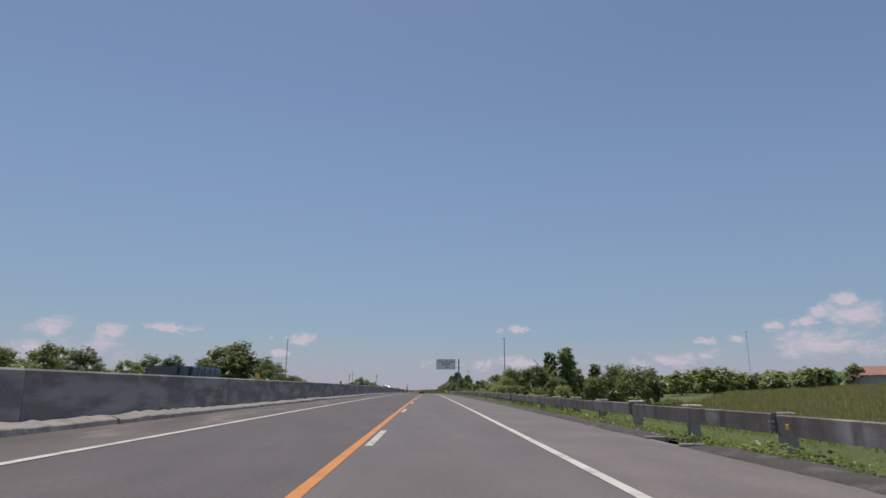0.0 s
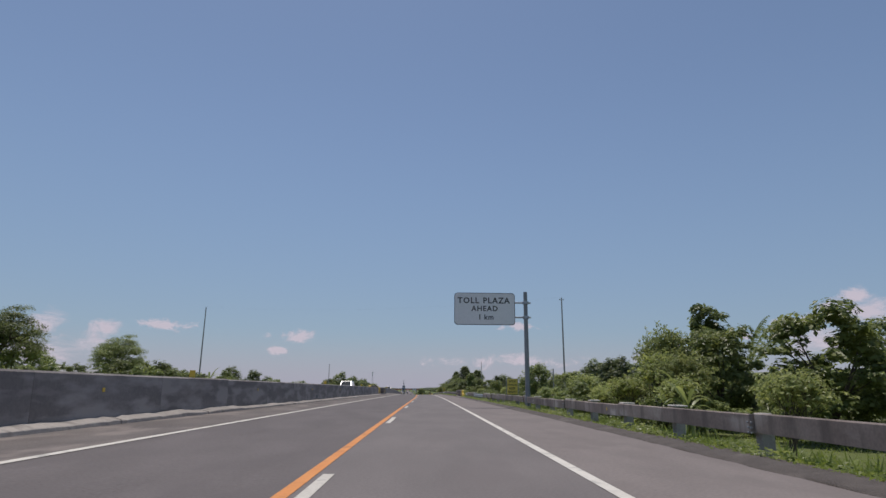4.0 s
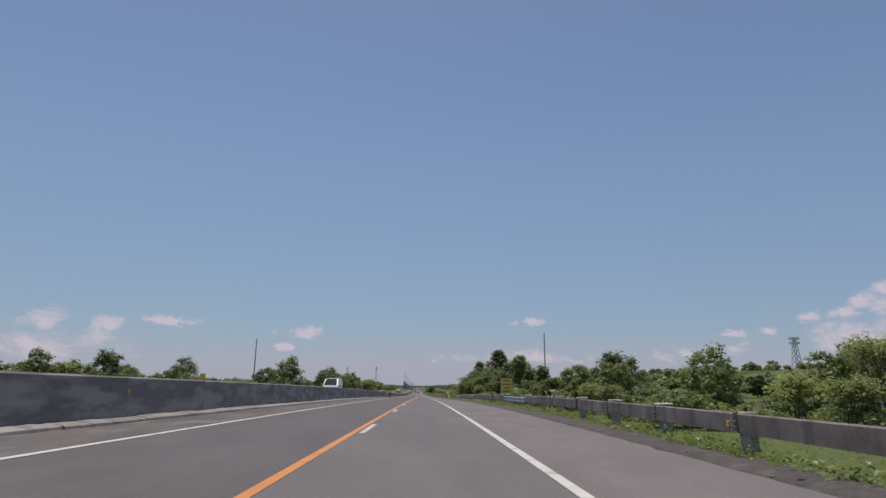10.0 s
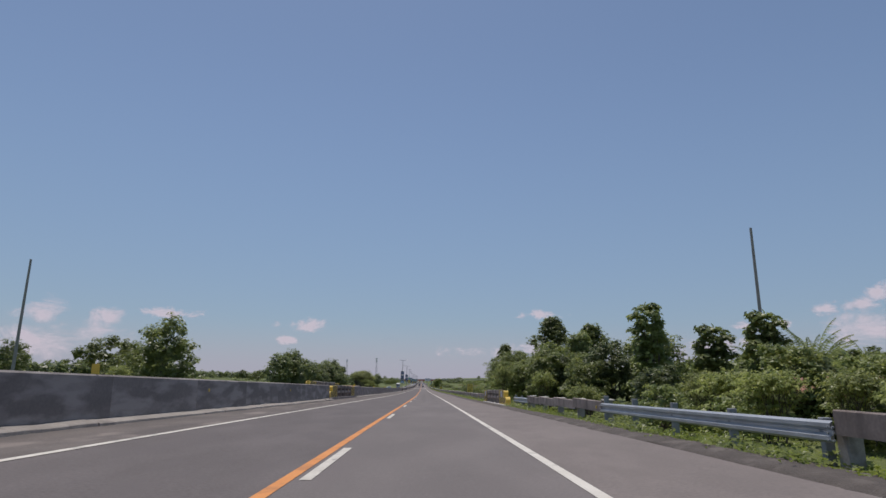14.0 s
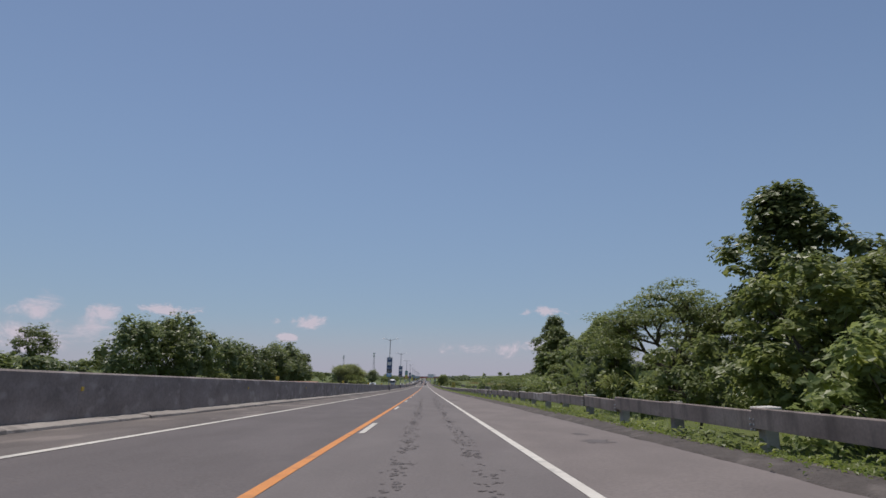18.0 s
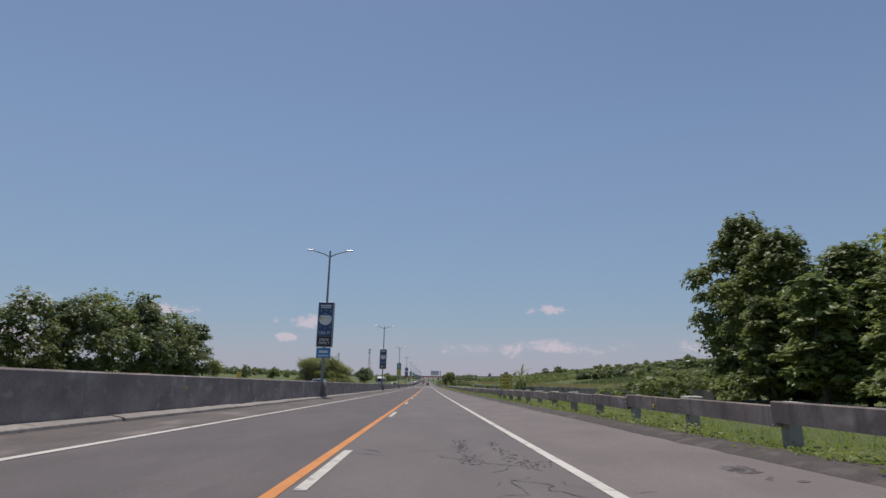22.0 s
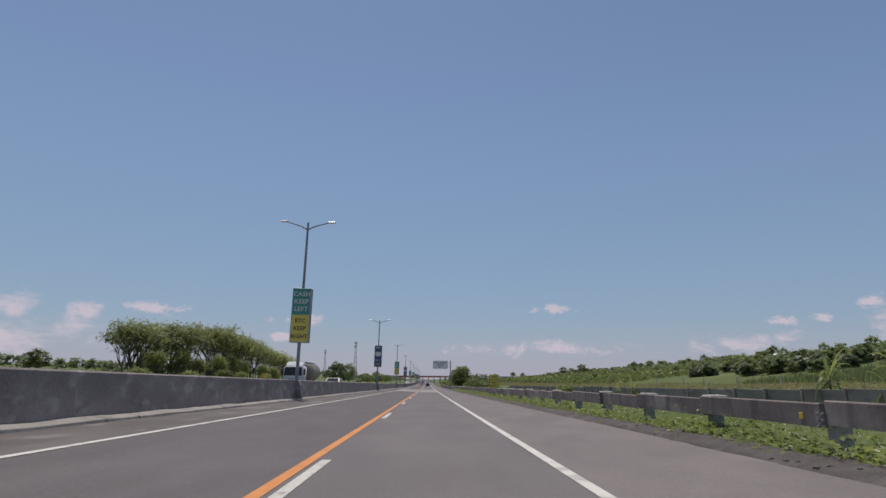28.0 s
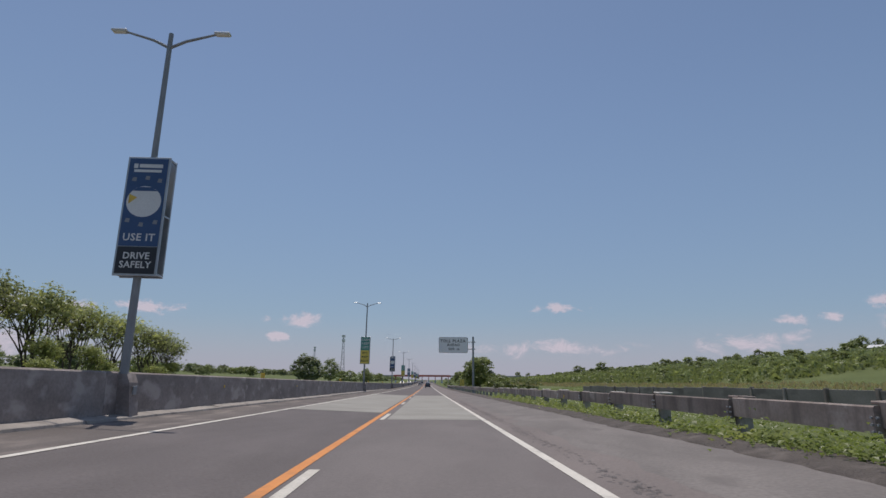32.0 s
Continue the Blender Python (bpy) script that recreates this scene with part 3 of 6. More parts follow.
# the low broken footing in front of it
rng = random.Random(5)
footing = thing("barrier_footing", "low broken whitish concrete footing along the median barrier", "kerb", kind="structure")
s = -70.0
while s < 815:
    size = rng.choice((4.0, 6.0, 9.0, 12.0))
    end = s + size
    for a, b in BRIDGES_LEFT:
        if s < a < end:
            end = a
    inside = [b for a, b in BRIDGES_LEFT if a <= s < b]
    if inside:
        s = inside[0]
        continue
    verts, faces = [], []
    count = max(2, int((end - s) / 0.3))
    push, lift = rng.uniform(-0.03, 0.04), rng.uniform(-0.03, 0.03)
    for i in range(count + 1):
        q = s + 0.02 + (end - s - 0.04) * i / count
        low = 1.0 if q < 115 else 0.72
        w = 0.38 + push + 0.05 * noise.noise((q * 0.7, 0, 3)) + 0.03 * noise.noise((q * 4, 0, 3))
        h = low * (0.19 + lift + 0.05 * noise.noise((q * 0.5, 4, 3)) + 0.04 * noise.noise((q * 3.3, 4, 3)))
        for d, z in ((0.0, h), (w * 0.45, h * 0.85), (w * 0.93, h * 0.62), (w, h * 0.5), (w + 0.02, -0.03)):
            verts.append(on_road(q, BARRIER + d, tilt(BARRIER + d) + z))
        if i:
            faces += [(5 * i - 5 + j, 5 * i - 4 + j, 5 * i + 1 + j, 5 * i + j) for j in range(4)]
    faces += [(0, 1, 2, 3, 4), tuple(5 * count + j for j in (4, 3, 2, 1, 0))]
    plain("footing_block", verts, faces, FOOTING, footing)
    s = end

# ---- the guard rails on the outer side ----
RAIL_TOP, POST_STEP = 0.86, 4.09
RAIL_Z = -0.17
post_bm = boxed(-0.13, 0.13, -0.13, 0.13, -0.6, RAIL_TOP + 0.02, bevel=0.02)
cap_bm = boxed(-0.2, 0.2, -0.21, 0.21, RAIL_TOP + 0.02, RAIL_TOP + 0.07, bevel=0.015)
for v in cap_bm.verts:
    v.co += Vector((noise.noise(v.co * 9), noise.noise(v.co * 8 + Vector((5, 0, 0))), 0.4 * noise.noise(v.co * 7))) * 0.025
beam_bm = extruded([(-0.15, 0.48), (-0.05, 0.48), (-0.02, 0.51), (-0.02, RAIL_TOP - 0.02), (-0.05, RAIL_TOP), (-0.13, RAIL_TOP), (-0.15, RAIL_TOP - 0.02)], 0.012, POST_STEP - 0.012)
RAIL_MESH = {}
for name, bm, mat in (("post", post_bm, POST), ("cap", cap_bm, PALE), ("stained_cap", cap_bm.copy(), BEAM), ("beam", beam_bm, BEAM)):
    ob = part(name, bm, mat)
    RAIL_MESH[name] = ob.data
    bpy.data.objects.remove(ob)
bolt_bm = bmesh.new()
for z in (0.5, 0.6, 0.7):
    rod(bolt_bm, (-0.175, 0.06, z), (-0.14, 0.06, z), 0.02, 0.016, 6)
    rod(bolt_bm, (-0.175, -0.06, z), (-0.14, -0.06, z), 0.02, 0.016, 6)
ob = part("bolts", bolt_bm, STEEL)
RAIL_MESH["bolts"] = ob.data
bpy.data.objects.remove(ob)


def concrete_rail(s0, s1):
    rail = thing("concrete_guard_rail", "weathered grey-brown concrete beam guard rail on square posts", "guard rail", stand(s0, RAIL, RAIL_Z), "guard rails of the outer verge")
    back = rail.matrix_basis.inverted()
    count = max(1, round((s1 - s0) / POST_STEP))
    size = (s1 - s0) / count
    for i in range(count + 1):
        m = back @ stand(s0 + i * size, RAIL + rng.uniform(-0.02, 0.02), RAIL_Z + rng.uniform(-0.02, 0.02), rng.uniform(-1.5, 1.5))
        post = shared("post", RAIL_MESH["post"], rail, m @ Matrix.Translation((0.14, 0, 0)))
        if rng.random() < 0.75:
            shared("cap", RAIL_MESH["stained_cap" if 688 < s0 + i * size < 722 else "cap"], post, pose(rng.uniform(-0.03, 0.03), 0, 0, 0, rng.uniform(-2, 2)))
        tagged(shared("bolts", RAIL_MESH["bolts"], rail, m), kind="stuff")
        if i < count:
            shared("beam", RAIL_MESH["beam"], rail, m @ Matrix.Diagonal((1, size / POST_STEP, 1, 1)))
    return rail


def steel_rail(s0, s1):
    rail = thing("steel_guard_rail", "shiny galvanised corrugated steel guard rail on posts", "guard rail", stand(s0, RAIL, RAIL_Z), "guard rails of the outer verge")
    wave = [(-0.10, 0.45), (-0.16, 0.49), (-0.16, 0.55), (-0.10, 0.6), (-0.10, 0.64), (-0.16, 0.69), (-0.16, 0.75), (-0.10, 0.79)]
    back = rail.matrix_basis.inverted()
    size = s1 - s0
    rise = (on_road(s1, 0) - on_road(s0, 0)).z
    bm = extruded(wave + [(x + 0.008, z) for x, z in wave[::-1]], 0, size)
    for v in bm.verts:
        v.co.z += rise * v.co.y / size
    part("corrugated_beam", bm, STEEL, rail)
    for i in range(max(2, round(size / 3.5)) + 1):
        y = 0.3 + (size - 0.6) * i / max(2, round(size / 3.5))
        part("post", boxed(-0.1, 0.06, y - 0.06, y + 0.06, -0.6, 0.82, bevel=0.01), POLE_GREY, rail)
    return rail


for a, b in ((-29.39, 158.75), (171.7, 183.5), (211, 260.6), (270.1, 323.2), (335.5, 351), (378.8, 900.4)):
    concrete_rail(a, b)
for a, b in ((158.75, 171.7), (183.5, 187.2), (203.6, 211), (260.6, 270.1), (323.2, 335.5), (351, 357.2), (373.6, 378.8)):
    steel_rail(a, b)
# ---- trees ----
def leaf_cloud(centres, count, size, seed, flat=0.75, droop=0.0, core=0.03, three=False):
    """Many small leaves round the given centres (x, y, z, radius)."""
    r = np.random.RandomState(seed)
    c = np.array(centres)
    pick = r.choice(len(c), count, p=c[:, 3] ** 2 / (c[:, 3] ** 2).sum())
    way = r.normal(size=(count, 3))
    way /= np.linalg.norm(way, axis=1)[:, None]
    way[:, 2] = np.where(way[:, 2] < -0.35, -way[:, 2] * 0.5, way[:, 2])
    # a few large leaves deep inside close the clumps
    deep = r.uniform(size=count) < core
    reach = c[pick, 3] * np.where(deep, r.uniform(0.1, 0.6, count), r.uniform(0.5, 1.12, count) ** 0.6)
    twig = np.arange(count) // 7 * 7
    spray = r.normal(size=(count, 3)) * np.array([1, 1, 0.55])
    spray /= np.linalg.norm(spray, axis=1)[:, None]
    lone = deep | (r.uniform(size=count) < 0.2)
    own = c[pick, :3] + way * reach[:, None] * np.array([1, 1, flat])
    at = np.where(lone[:, None], own, own[twig] + spray * size * 1.15)
    n = np.where(lone[:, None], way, way[twig]) * 0.6 + spray * 0.35 + r.normal(size=(count, 3)) * 0.35 + np.array([0, 0, 0.8])
    n /= np.linalg.norm(n, axis=1)[:, None]
    u = np.where(lone[:, None], r.normal(size=(count, 3)), spray + r.normal(size=(count, 3)) * 0.25)
    u = np.cross(n, np.cross(u, n))
    u /= np.linalg.norm(u, axis=1)[:, None]
    v = np.cross(n, u)
    k = (size * r.uniform(0.6, 1.3, count) * np.where(deep, 2.8, 1.0))[:, None]
    u, v = u * k, v * k * 0.6
    sag = np.array([0, 0, -1.0]) * k * droop
    if three:
        p = np.stack([at - u, at + u * 0.6 - v, at + u * 0.6 + v * 1.3 + sag], 1).reshape(-1, 3)
        return p.tolist(), [(3 * i, 3 * i + 1, 3 * i + 2) for i in range(count)]
    p = np.stack([at - u, at - v + n * k * 0.12, at + u + sag, at + v + n * k * 0.12], 1).reshape(-1, 3)
    return p.tolist(), [(4 * i, 4 * i + 1, 4 * i + 2, 4 * i + 3) for i in range(count)]


def limbs(bm, seed, height, fork, tips, radius):
    """A tapered, slightly bent trunk, with limbs to the given tips."""
    r = random.Random(seed)
    p, top = Vector((0, 0, -0.4)), Vector((r.uniform(-0.3, 0.3), r.uniform(-0.3, 0.3), fork))
    mid = p.lerp(top, 0.5) + Vector((r.uniform(-0.15, 0.15), r.uniform(-0.15, 0.15), 0))
    rod(bm, p, mid, radius * 1.25, radius, 8)
    rod(bm, mid, top, radius, radius * 0.75, 8)
    for x, y, z, _ in tips:
        tip = Vector((x, y, z))
        knee = top.lerp(tip, 0.5) + Vector((r.uniform(-0.3, 0.3), r.uniform(-0.3, 0.3), 0.3))
        rod(bm, top, knee, radius * 0.5, radius * 0.3, 6)
        rod(bm, knee, tip, radius * 0.3, radius * 0.1, 5)


def tree(name, label, seed, height, spread, fork, clumps, leaves, size, leaf, flat=0.75, shape="round", radius=0.18, simple=False):
    r = random.Random(seed)
    centres = []
    for i in range(clumps):
        a = i * 2.4 + r.uniform(-0.4, 0.4)
        if shape == "column":
            k = (i + 0.5) / clumps
            q = spread * min(1.0, 0.62 + 0.8 * k, 2.6 * (1.04 - k)) * r.uniform(0.3, 0.95)
            x, y, z, w = math.cos(a) * q, math.sin(a) * q, 0.8 + (height - 1.6) * k, spread * r.uniform(0.2, 0.36)
        elif shape == "tall":
            k = (i + 0.5) / clumps
            q = spread * (1.0 - 0.55 * k) * r.uniform(0.35, 0.9)
            x, y, z, w = math.cos(a) * q, math.sin(a) * q, fork + (height - fork) * k, spread * r.uniform(0.32, 0.5) * (1.1 - 0.4 * k)
        else:
            k = (i + 0.5) / clumps
            q = spread * math.sin(math.pi * (0.2 + 0.68 * k)) * r.uniform(0.4, 0.98)
            x, y, z, w = math.cos(a) * q, math.sin(a) * q, fork * 0.5 + (height - fork * 0.5) * (0.1 + 0.8 * k) + r.uniform(-0.06, 0.08) * height, spread * r.uniform(0.17, 0.31)
        centres.append((x, y, z, w))
    root = tagged(new(name), label, "tree")
    bm = bmesh.new()
    limbs(bm, seed, height, fork, centres[:: max(1, clumps // (4 if simple else 12))], radius)
    part("trunk", bm, BARK, root)
    v, f = leaf_cloud(centres, leaves, size, seed, flat, three=simple)
    plain("crown", v, f, leaf, root)
    return root


def branching(bm, r, start, way, length, radius, depth, spread, lift, tips, low=1):
    """A limb that bends and forks again and again; the ends go into tips."""
    mid = start + way * length * 0.55 + Vector((r.uniform(-1, 1), r.uniform(-1, 1), r.uniform(-0.5, 1))) * length * 0.07
    end = mid + (way + Vector((r.uniform(-0.3, 0.3), r.uniform(-0.3, 0.3), lift * 0.4))).normalized() * length * 0.5
    sides = 8 if depth > 2 else 5 if depth > 1 else 3
    rod(bm, start, mid, radius, radius * 0.85, sides)
    rod(bm, mid, end, radius * 0.85, radius * 0.65, sides)
    if depth <= low:
        tips.append((end, depth))
    if depth == 0:
        return
    side = way.orthogonal().normalized()
    turn = r.uniform(0, 6.28)
    count = r.choice((2, 3, 3)) if depth < 3 else 4
    for i in range(count):
        away = Matrix.Rotation(turn + 6.28 * i / count + r.uniform(-0.4, 0.4), 3, way) @ side
        new_way = (way * math.cos(spread) + away * math.sin(spread) * r.uniform(0.7, 1.2) + Vector((0, 0, lift))).normalized()
        branching(bm, r, end if i else mid.lerp(end, r.uniform(0.6, 1)), new_way, length * r.uniform(0.62, 0.85), radius * 0.6, depth - 1, spread, lift, tips, low)


def forked_tree(name, label, seed, trunk, length, radius, depth, spread, lift, clump, leaves, size, leaf, flat, stems=1, low=1, simple=False):
    """A tree grown limb by limb, with foliage in flat tiers at the limbs' ends."""
    r = random.Random(seed)
    root = tagged(new(name), label, "tree")
    bm, tips = bmesh.new(), []
    for k in range(stems):
        way = Vector((r.uniform(-0.3, 0.3), r.uniform(-0.3, 0.3), 1)).normalized() if stems > 1 else Vector((0.1, 0.05, 1)).normalized()
        foot = Vector((r.uniform(-1, 1), r.uniform(-1, 1), 0)) * (0.5 if stems > 1 else 0) + Vector((0, 0, -0.4))
        rod(bm, foot, foot + way * trunk, radius * 1.3, radius, 9)
        branching(bm, r, foot + way * trunk, way, length, radius, depth, spread, lift, tips, low)
    part("trunk", bm, BARK, root)
    centres = [(p.x, p.y, p.z, clump * r.uniform(0.75, 1.25) * (1.0 if d == 0 else 0.75)) for p, d in tips]
    top = max(c[2] + c[3] * flat for c in centres)
    v, f = leaf_cloud(centres, leaves, size, seed, flat, 0.3, 0.02, simple)
    plain("crown", v, f, leaf, root)
    HEIGHTS[label] = top
    return root


HEIGHTS = {}


def broad_leaf(bm, base, turn, length, width, rise, fall):
    """One long arching leaf with a folded rib."""
    last = None
    for i in range(14):
        k = i / 13
        out, up = length * k * (0.75 if i else 0), length * (rise * k - fall * k * k)
        w = width * math.sin(math.pi * min(0.08 + 0.9 * k, 0.99)) * 0.5 * (1.0 if i % 3 else 0.68)
        row = []
        for side, lift in ((-1, 0.35), (0, 0), (1, 0.35)):
            row.append(bm.verts.new(Vector(base) + Matrix.Rotation(turn, 3, "Z") @ Vector((out, side * w, up + w * lift))))
        if last:
            bm.faces.new((last[0], last[1], row[1], row[0]))
            bm.faces.new((last[1], last[2], row[2], row[1]))
        last = row


def banana(seed, height=3.4):
    r = random.Random(seed)
    root = tagged(new("banana_plant"), "green banana plant with broad arching leaves", "banana plant")
    for x, y, k in ((0, 0, 1.0), (0.45, 0.2, 0.72), (-0.3, 0.4, 0.6)):
        stem = bmesh.new()
        rod(stem, (x, y, -0.3), (x * 1.1, y * 1.1, height * 0.42 * k), 0.13 * k, 0.06 * k, 8)
        part("stem", stem, LEAF_LIGHT, root)
        for i in range(15 if k == 1 else 8):
            bm = bmesh.new()
            old = i % 3 == 0
            rise, fall = (r.uniform(0.2, 0.6), r.uniform(0.9, 1.4)) if old else (r.uniform(0.7, 1.7), r.uniform(0.6, 1.1))
            broad_leaf(bm, (x * 1.1, y * 1.1, height * k * (0.34 + 0.012 * i)), i * 2.4 + r.uniform(-0.4, 0.4), height * k * r.uniform(0.42, 0.56), 0.23 * k, rise, fall)
            part("leaf", bm, LEAF if old else LEAF_LIGHT if i % 2 else PALE_LEAF, root)
    return root


def palm(seed, height=8.5):
    """A young coconut palm: a short ringed trunk and long fronds that rise steeply and arch over."""
    r = random.Random(seed)
    root = tagged(new("coconut_palm"), "young coconut palm with long feathery fronds", "palm tree")
    bm = bmesh.new()
    top = Vector((0.12, 0.05, height * 0.38))
    for i in range(5):
        k0, k1 = i / 5, (i + 1) / 5
        rod(bm, Vector((0, 0, -0.4)).lerp(top, k0), Vector((0, 0, -0.4)).lerp(top, k1), 0.2 - 0.06 * k0, 0.18 - 0.06 * k1, 9)
    part("trunk", bm, BARK, root)
    for i in range(13):
        bm = bmesh.new()
        length, steep = height * r.uniform(0.44, 0.58), r.uniform(1.0, 1.5) if i % 4 else r.uniform(0.35, 0.8)
        turn, bow = Matrix.Rotation(i * 2.4 + r.uniform(-0.2, 0.2), 3, "Z"), r.uniform(0.45, 0.95)
        at, points = top.copy(), []
        for j in range(27):
            angle = steep - bow * (j / 26) ** 1.6 * 1.3
            way = turn @ Vector((math.cos(angle), 0, math.sin(angle)))
            points.append((at.copy(), way))
            at = at + way * length / 26
        for (p, way), (q, _) in zip(points, points[1:]):
            side = turn @ Vector((0, 0.016, 0))
            bm.faces.new([bm.verts.new(v) for v in (p - side, p + side, q + side, q - side)])
        for j in range(6, 53):
            p, way = points[j // 2]
            p = p + way * (j % 2) * length / 52
            reach = height * 0.085 * math.sin(math.pi * (0.18 + 0.76 * j / 52))
            for sign in (-1, 1):
                tip = p + way * reach * 0.8 + turn @ Vector((0, sign * reach * 0.5, 0)) + Vector((0, 0, -reach * r.uniform(0.35, 1.0)))
                bm.faces.new([bm.verts.new(v) for v in (p, p + way * 0.07, tip)])
        part("frond", bm, LEAF_LIGHT if i % 3 else LEAF, root)
    return root


TREES = {
    "mango": tree("broadleaf_tree", "dense green broadleaf tree", 11, 9, 4.2, 1.6, 62, 9500, 0.185, LEAF, 1.25),
    "dark": tree("broadleaf_tree", "dense dark green broadleaf tree", 12, 8, 3.2, 1.2, 54, 8000, 0.18, LEAF_DARK, 1.3),
    "light": tree("broadleaf_tree", "bright green leafy tree", 13, 7, 3.4, 1.4, 54, 7600, 0.16, LEAF_LIGHT),
    "mango_far": tree("broadleaf_tree", "dense green broadleaf tree", 31, 9, 4.2, 1.4, 54, 5200, 0.22, LEAF, 1.25, simple=True),
    "dark_far": tree("broadleaf_tree", "dense dark green broadleaf tree", 32, 8, 3.6, 1.0, 52, 5600, 0.21, LEAF_DARK, 1.3, simple=True),
    "light_far": tree("broadleaf_tree", "bright green leafy tree", 33, 7, 3.4, 1.4, 44, 3750, 0.19, LEAF_LIGHT, simple=True),
    "teak": tree("slender_tree", "tall slender tree with large leaves", 14, 10, 2.3, 1.8, 34, 4200, 0.25, LEAF, shape="tall"),
    "tall": tree("tall_tree", "tall airy forest tree with clumped foliage", 24, 10, 2.9, 1.6, 54, 7000, 0.2, LEAF, 0.8, "tall", 0.14),
    "giant": tree("tall_tree", "very tall leafy tree clothed to the ground", 34, 18, 4.8, 1.2, 120, 17000, 0.25, LEAF, 0.85, "column", 0.22),
    "rain": forked_tree("rain_tree", "wide spreading rain tree with feathery foliage", 15, 1.4, 2.9, 0.3, 4, 0.72, 0.03, 1.2, 62000, 0.068, LEAF_LIGHT, 0.42, 1, 2, True),
    "thin": forked_tree("thin_tree", "sparse light tree with bare branches showing", 16, 0.6, 2.0, 0.09, 3, 0.46, 0.12, 0.8, 5600, 0.082, LEAF_OLIVE, 0.8, 4, 2),
    "bare": forked_tree("bare_tree", "pale nearly leafless tree", 23, 1.4, 2.2, 0.09, 3, 0.4, 0.15, 0.5, 160, 0.07, LEAF_LIGHT, 0.6),
    "shrub": tree("shrub", "leafy green roadside shrub", 17, 3, 2.0, 0.5, 30, 3400, 0.1, LEAF, radius=0.06),
    "bush": forked_tree("shrub", "pale green feathery roadside shrub", 18, 0.3, 1.15, 0.04, 3, 0.45, 0.16, 0.45, 3800, 0.075, PALE_LEAF, 0.9, 5, 2),
    "banana": banana(19),
    "palm": palm(20),
    "scrub": tree("scrub_bush", "tangled green roadside scrub", 27, 3, 2.6, 0.3, 26, 1900, 0.14, LEAF, radius=0.04, simple=True),
    "weedy": tree("scrub_bush", "pale tangled roadside scrub", 28, 2.6, 2.4, 0.3, 26, 1900, 0.13, LEAF_LIGHT, radius=0.04, simple=True),
    "far_round": tree("distant_tree", "distant dark green tree in a tree belt", 25, 8, 4.0, 1.0, 26, 900, 0.5, LEAF, 1.1, simple=True),
    "far_light": tree("distant_tree", "distant light green tree in a tree belt", 26, 7, 4.0, 0.8, 24, 850, 0.5, LEAF_LIGHT, 1.0, simple=True),
}
USED = set()


def plant(kind, s, d, height, turn=None, wide=None, sink=0.15):
    """Sets a tree of the kind on the ground, scaled to the height."""
    if kind in ("mango", "dark", "light") and abs(d) >= 34:
        kind += "_far"
    tall = {"giant": 18.4, "mango_far": 9.4, "dark_far": 8.3, "light_far": 7.3, "bare": 8, "mango": 9.4, "dark": 8.3, "light": 7.3, "teak": 10.6, "tall": 10.6, "far_round": 8.6, "scrub": 3.2, "weedy": 2.8, "far_light": 7.6, "rain": 10.4, "thin": 6.4, "shrub": 3.2, "bush": 3.6, "banana": 3.4, "palm": 8.0}[kind]
    tall = HEIGHTS.get(TREES[kind]["label"] if "label" in TREES[kind] else "", tall)
    k = height / tall
    if wide is None:
        wide = min(1.0, 12.5 / height) if kind.split("_")[0] in ("mango", "dark", "light") else 1.0
        wide = min(wide, 4.6 / height) if kind in ("bush", "shrub") else wide
    p = on_road(s, d, land(s, d) - sink)
    turn = (s * 37 + d * 91) % 360 if turn is None else turn
    m = pose(p.x, p.y, p.z, 0, 0, turn) @ Matrix.Diagonal((k * wide, k * wide, k, 1))
    if kind not in USED:
        USED.add(kind)
        TREES[kind].matrix_basis = m
        return TREES[kind]
    proto = TREES[kind]
    keep = proto.matrix_basis.copy()
    proto.matrix_basis = Matrix.Identity(4)
    made = copy_thing(proto, m)
    proto.matrix_basis = keep
    return made


def grove(trees):
    """Plants a row of trees, each given by kind, station, offset, height and, if need be, width."""
    for item in trees.split(","):
        kind, s, d, h, *wide = item.split()
        plant(kind, float(s), float(d), float(h), wide=float(wide[0]) if wide else None)


# beyond the far carriageway, stations 40 to 150
grove("mango 133 -42 11 1.6, mango 140 -45 11 1.4, light 126 -41 8.5, rain 146 -40 9, bush 129 -36 4, light 64 -44 5.5, mango 74 -46 6, dark 84 -47 6.2, light 96 -46 5.5, mango 104 -47 6.3, light 112 -44 5, dark 120 -50 7, bush 90 -38 4, light 150 -40 7, mango 60 -75 9, mango 40 -62 8")
# beyond the far carriageway, stations 85 to 190
grove("dark 85 -80 9, light 105 -64 8, rain 178 -45 8.8, light 173 -41 5, light 181 -43 5.5, light 193 -44 5")
# beyond the far carriageway, stations 165 to 262
grove("shrub 165 -34 4, shrub 180 -36 4, banana 205 -36 4.2, banana 211 -42 6, banana 216 -40 4.6, mango 196 -42 5, light 204 -45 4.6, dark 188 -42 5.2, light 220 -47 4.5, mango 183 -40 5, light 225 -55 6, dark 250 -75 7, light 262 -70 6")
# beyond the far carriageway, stations 235 to 350
grove("mango 235 -90 8, mango 280 -95 9, mango 300 -100 9, dark 325 -90 7, shrub 330 -55 4, light 350 -60 6, mango 320 -120 9")
# beyond the far carriageway, stations 360 to 430
grove("mango 407 -39 12, light 400 -45 9, dark 418 -44 9, light 392 -38 6, bush 385 -34 4, mango 430 -50 8, dark 370 -75 10, mango 360 -85 9, light 380 -60 6")
